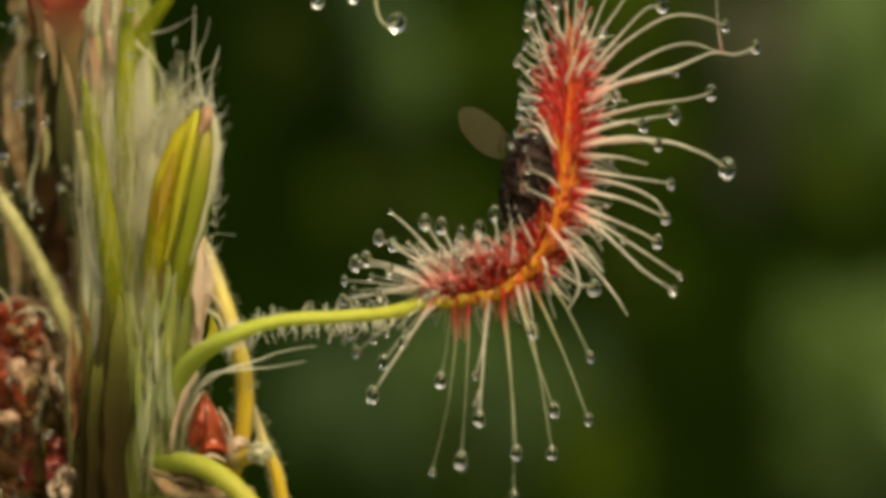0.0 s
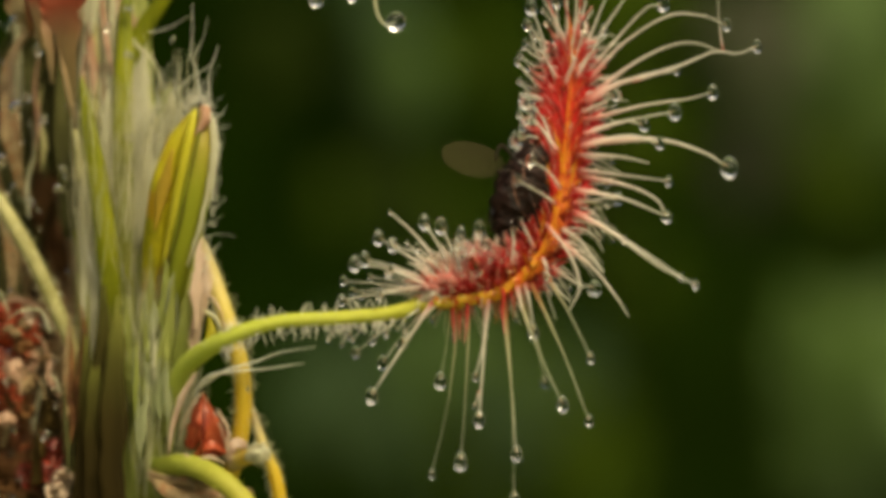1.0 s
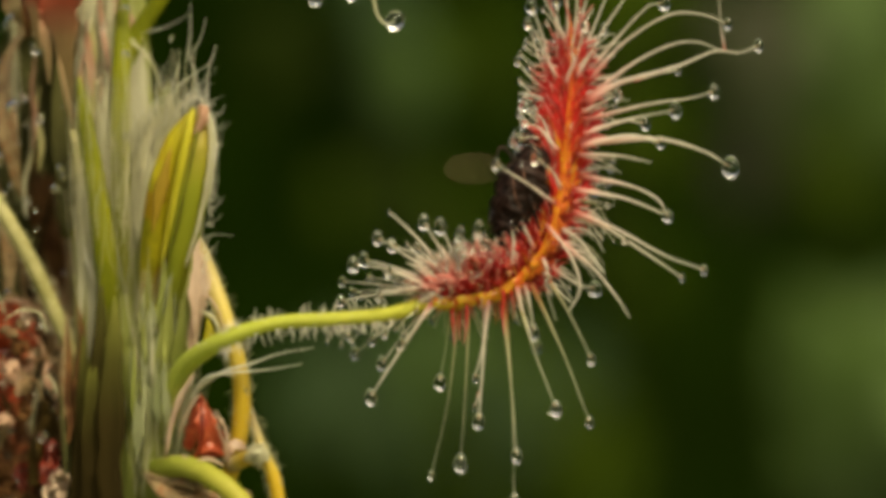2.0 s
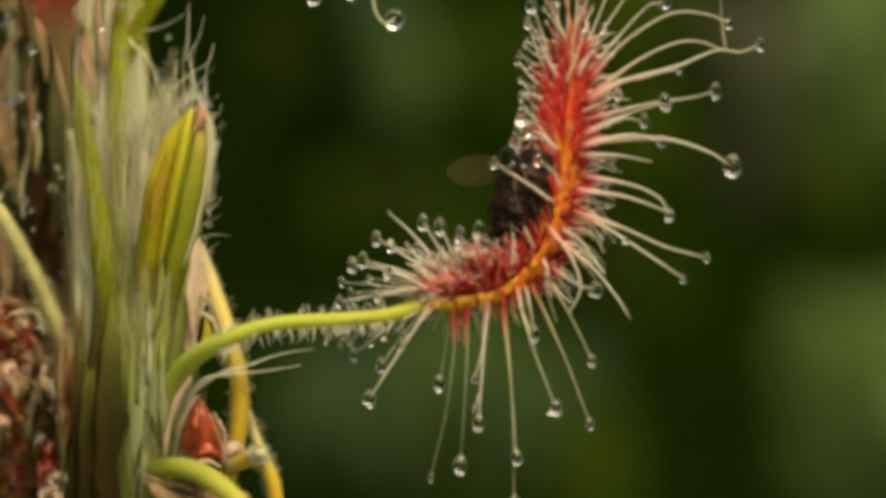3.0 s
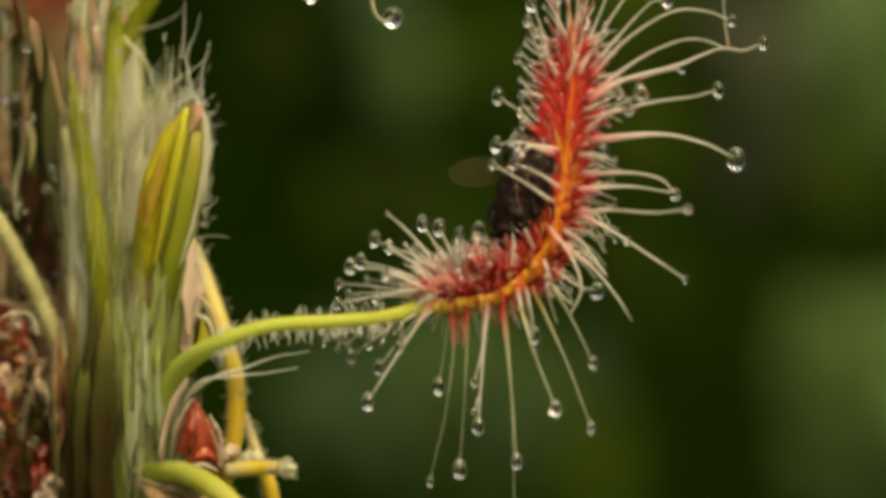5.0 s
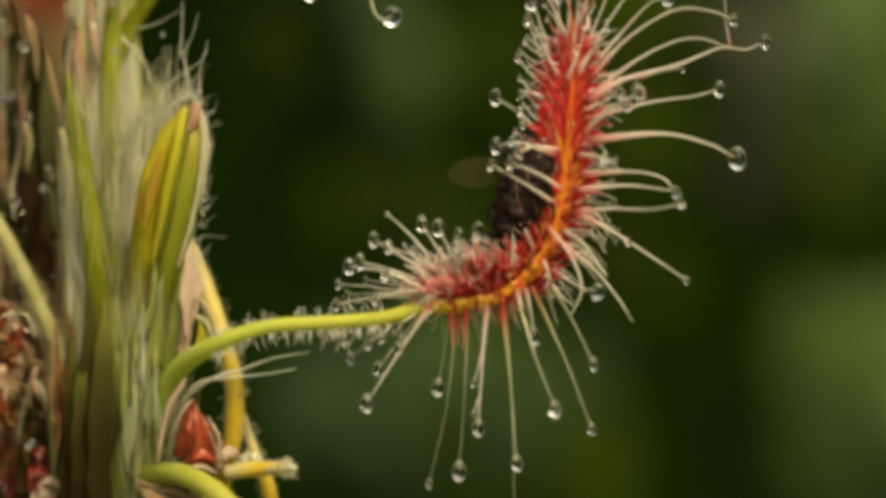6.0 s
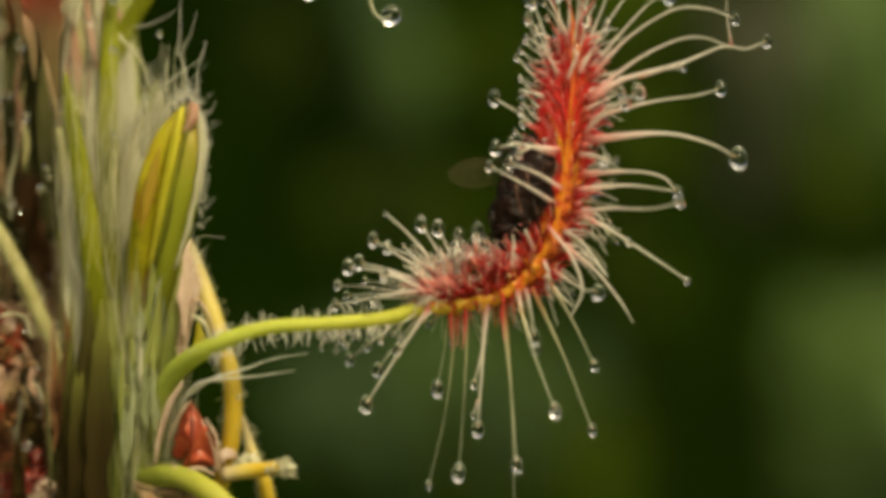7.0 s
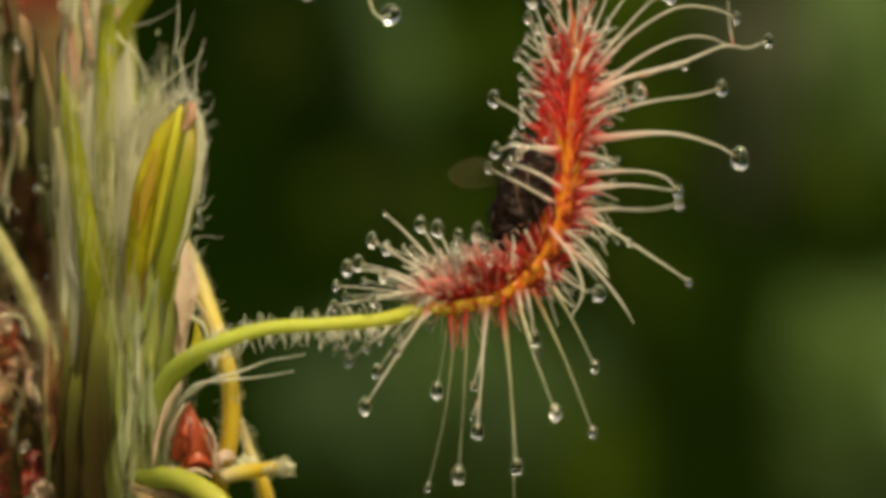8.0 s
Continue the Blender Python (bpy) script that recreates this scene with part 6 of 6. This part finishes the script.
def shift(ob, rows, about):
    """Moves a thing by (x, z) millimetres and turns it in the upright plane, about a point in the world."""
    c = V(about)
    walk(ob, [(t, Matrix.Translation(V((x, 0, z))) @ Matrix.Translation(c) @ pose(0, 0, 0, 0, turn, 0) @ Matrix.Translation(-c) @ Matrix.Translation(ob.location)) for t, x, z, turn in rows])


def motions():
    swing(SWEEP_UP, [(0, (8.87, 0, 78.4)), (0.3, (8.9, 0, 78.45)), (0.6, (9.15, 0, 78.66)), (0.8, (9.41, 0, 78.6)), (1, (9.82, 0, 78.63)), (1.4, (10, 0, 78.99)), (1.7, (10.05, 0, 79.13)), (2.8, (10.07, 0, 79.61)), (3.2, (10.03, 0, 79.86)), (3.6, (9.99, 0, 80.19)),
                     (4, (9.73, 0, 80.63)), (4.5, (9.43, 0, 81.22)), (4.7, (9.31, 0, 81.44)), (5.8, (8.83, 0, 81.73)), (6.5, (8.76, 0, 81.79)), (8, (8.64, 0, 81.76))])
    swing(FOLD_A, [(0, (9.09, 0, 85.29)), (1.7, (9.04, 0, 85.41)), (2.8, (8.78, 0, 85.53)), (3.2, (8.15, 0, 85.78)), (3.6, (7.77, 0, 85.93)), (4.5, (7.55, 0, 85.93)), (5.8, (7.36, 0, 85.92)), (8, (7.31, 0, 85.9))])
    swing(FOLD_B, [(0, (7.89, 0, 84.87)), (1.7, (7.88, 0, 84.89)), (3.5, (7.58, 0, 85.04)), (4.5, (7.18, 0, 85.28)), (6.5, (6.89, 0, 85.5)), (8, (6.8, 0, 85.5))])
    swing(LIFT, [(0, (11.18, 0, 83.18)), (1.5, (11.16, 0, 83.2)), (3.5, (11.14, 0, 83.3)), (4.5, (11.15, 0, 83.47)), (8, (11.11, 0, 83.51))])
    swing(FOLD_C, [(0, (8.49, 0, 84.09)), (1.5, (8.5, 0, 84.14)), (3.6, (8.44, 0, 84.25)), (4.0, (8, 0, 84.51)), (4.4, (6.69, 0, 84.2)), (4.7, (6.36, 0, 84.03)), (8, (6.38, 0, 83.49))], towards=1)
    swing(FOLD_D, [(0, (8.96, 0, 82.58)), (1, (8.89, 0, 82.69)), (1.3, (8.42, 0, 82.95)), (1.5, (8.02, 0, 83.11)), (1.7, (7.31, 0, 83.17)), (2.2, (6.63, 0, 83.35)), (3, (6.29, 0, 83.45)), (8, (6.28, 0, 83.43))], towards=1)
    swing(FOLD_E, [(0, (8.09, 0, 83.33)), (3.5, (8.12, 0, 83.41)), (4.1, (7.45, 0, 83.45)), (4.6, (6.57, 0, 83.38)), (8, (6.42, 0, 83.22))])
    swing(RISE_A, [(0, (8.76, 0, 81.22)), (1.5, (8.74, 0, 81.28)), (3.5, (8.77, 0, 81.49)), (4, (8.82, 0, 81.78)), (4.5, (8.84, 0, 82.06)), (6.5, (8.85, 0, 82.24)), (8, (8.83, 0, 82.27))])
    swing(RISE_B, [(0, (8.58, 0, 81.31)), (1.5, (8.61, 0, 81.37)), (3.5, (8.67, 0, 81.69)), (4.5, (8.74, 0, 82.15)), (6.5, (8.76, 0, 82.31)), (8, (8.7, 0, 82.31))])
    swing(TUCK, [(0, (8.42, 0, 80.29)), (0.4, (8.32, 0, 80.29)), (0.6, (8.16, 0, 80.52)), (0.8, (7.8, 0, 81.32)), (1, (6.99, 0, 82.03)), (1.5, (6.14, 0, 82.36)), (8, (6, 0, 82.37))], towards=1)
    swing(DROOP, [(0, (4.36, 0, 73.69)), (0.6, (4.39, 0, 73.74)), (0.8, (4.63, 0, 73.98)), (1.4, (4.63, 0, 74.05)), (1.7, (4.38, 0, 73.9)), (3.5, (4.32, 0, 74.08)), (8, (4.25, 0, 74.16))])
    swing(CURL_UP, [(0, (4.31, 0, 71.96)), (0.6, (4.39, 0, 72.06)), (0.8, (4.41, 0, 72.85)), (1, (4.17, 0, 74.61)), (1.4, (4.01, 0, 75.53)), (1.7, (4.01, 0, 75.76)), (2.4, (3.72, 0, 76.23)), (8, (3.81, 0, 76.15))], towards=1)
    swing(REACH, [(0, (3.13, 0, 84.64)), (0.5, (2.95, 0, 84.39)), (1.5, (2.93, 0, 84.23)), (3.5, (2.88, 0, 84.17)), (4, (2.41, 0, 84.75)), (4.3, (2.26, 0, 85.72)), (4.5, (2.24, 0, 85.86)), (6, (2.09, 0, 85.85)), (8, (2.03, 0, 85.77))])
    swing(CLASP_A, [(0, (3.29, 0, 85.02)), (2.8, (3.28, 0, 84.61)), (3.7, (3.41, 0, 84.08)), (4.5, (3.19, 0, 83.85)), (8, (2.9, 0, 83.64))])
    swing(CLASP_B, [(0, (3.13, 0, 82.36)), (0.7, (2.91, 0, 82.51)), (1.2, (2.69, 0, 82.8)), (1.7, (2.18, 0, 83.17)), (2.8, (1.99, 0, 83.34)), (8, (1.8, 0, 83.13))])
    swing(CLASP_C, [(0, (3.24, 0, 83.13)), (1.2, (3.42, 0, 83.46)), (2.8, (3.67, 0, 83.45)), (3.5, (3.43, 0, 83.28)), (4.5, (2.88, 0, 83.29)), (8, (2.58, 0, 83.32))])
    swing(CLASP_D, [(0, (3.24, 0, 85.69)), (2.8, (3.13, 0, 85.2)), (3.5, (2.84, 0, 84.32)), (4, (2.43, 0, 83.95)), (4.5, (2.08, 0, 84.03)), (8, (2.08, 0, 83.79))])
    swing(shoot, [(0, (-7.24, 0, 71.98)), (3.6, (-6.87, 0, 72.13)), (3.9, (-6.52, 0, 71.89)), (4.2, (-6.07, 0, 71.7)), (8, (-5.9, 0, 71.93))], tip=(-7.22, -0.4, 72))
    shift(fly, [(0, 0.4, 0.65, -6), (0.3, 0.25, 0.45, -4), (0.8, 0.1, 0.2, 0), (1.7, 0.1, 0.1, 0), (2.8, 0.15, 0, 2), (8, 0.2, -0.05, 3)], FLY)
    home = wing.location.copy()
    walk(wing, [(t, Matrix.Translation(home) @ pose(0, 0, 0, tip, turn, 0)) for t, turn, tip in
                ((0, 0, 0), (0.1, -15, 0), (0.3, -22, 10), (0.8, -32, 15), (1.2, -36, 20), (1.7, -42, 28), (2.8, -46, 36), (8, -48, 40))])


motions()
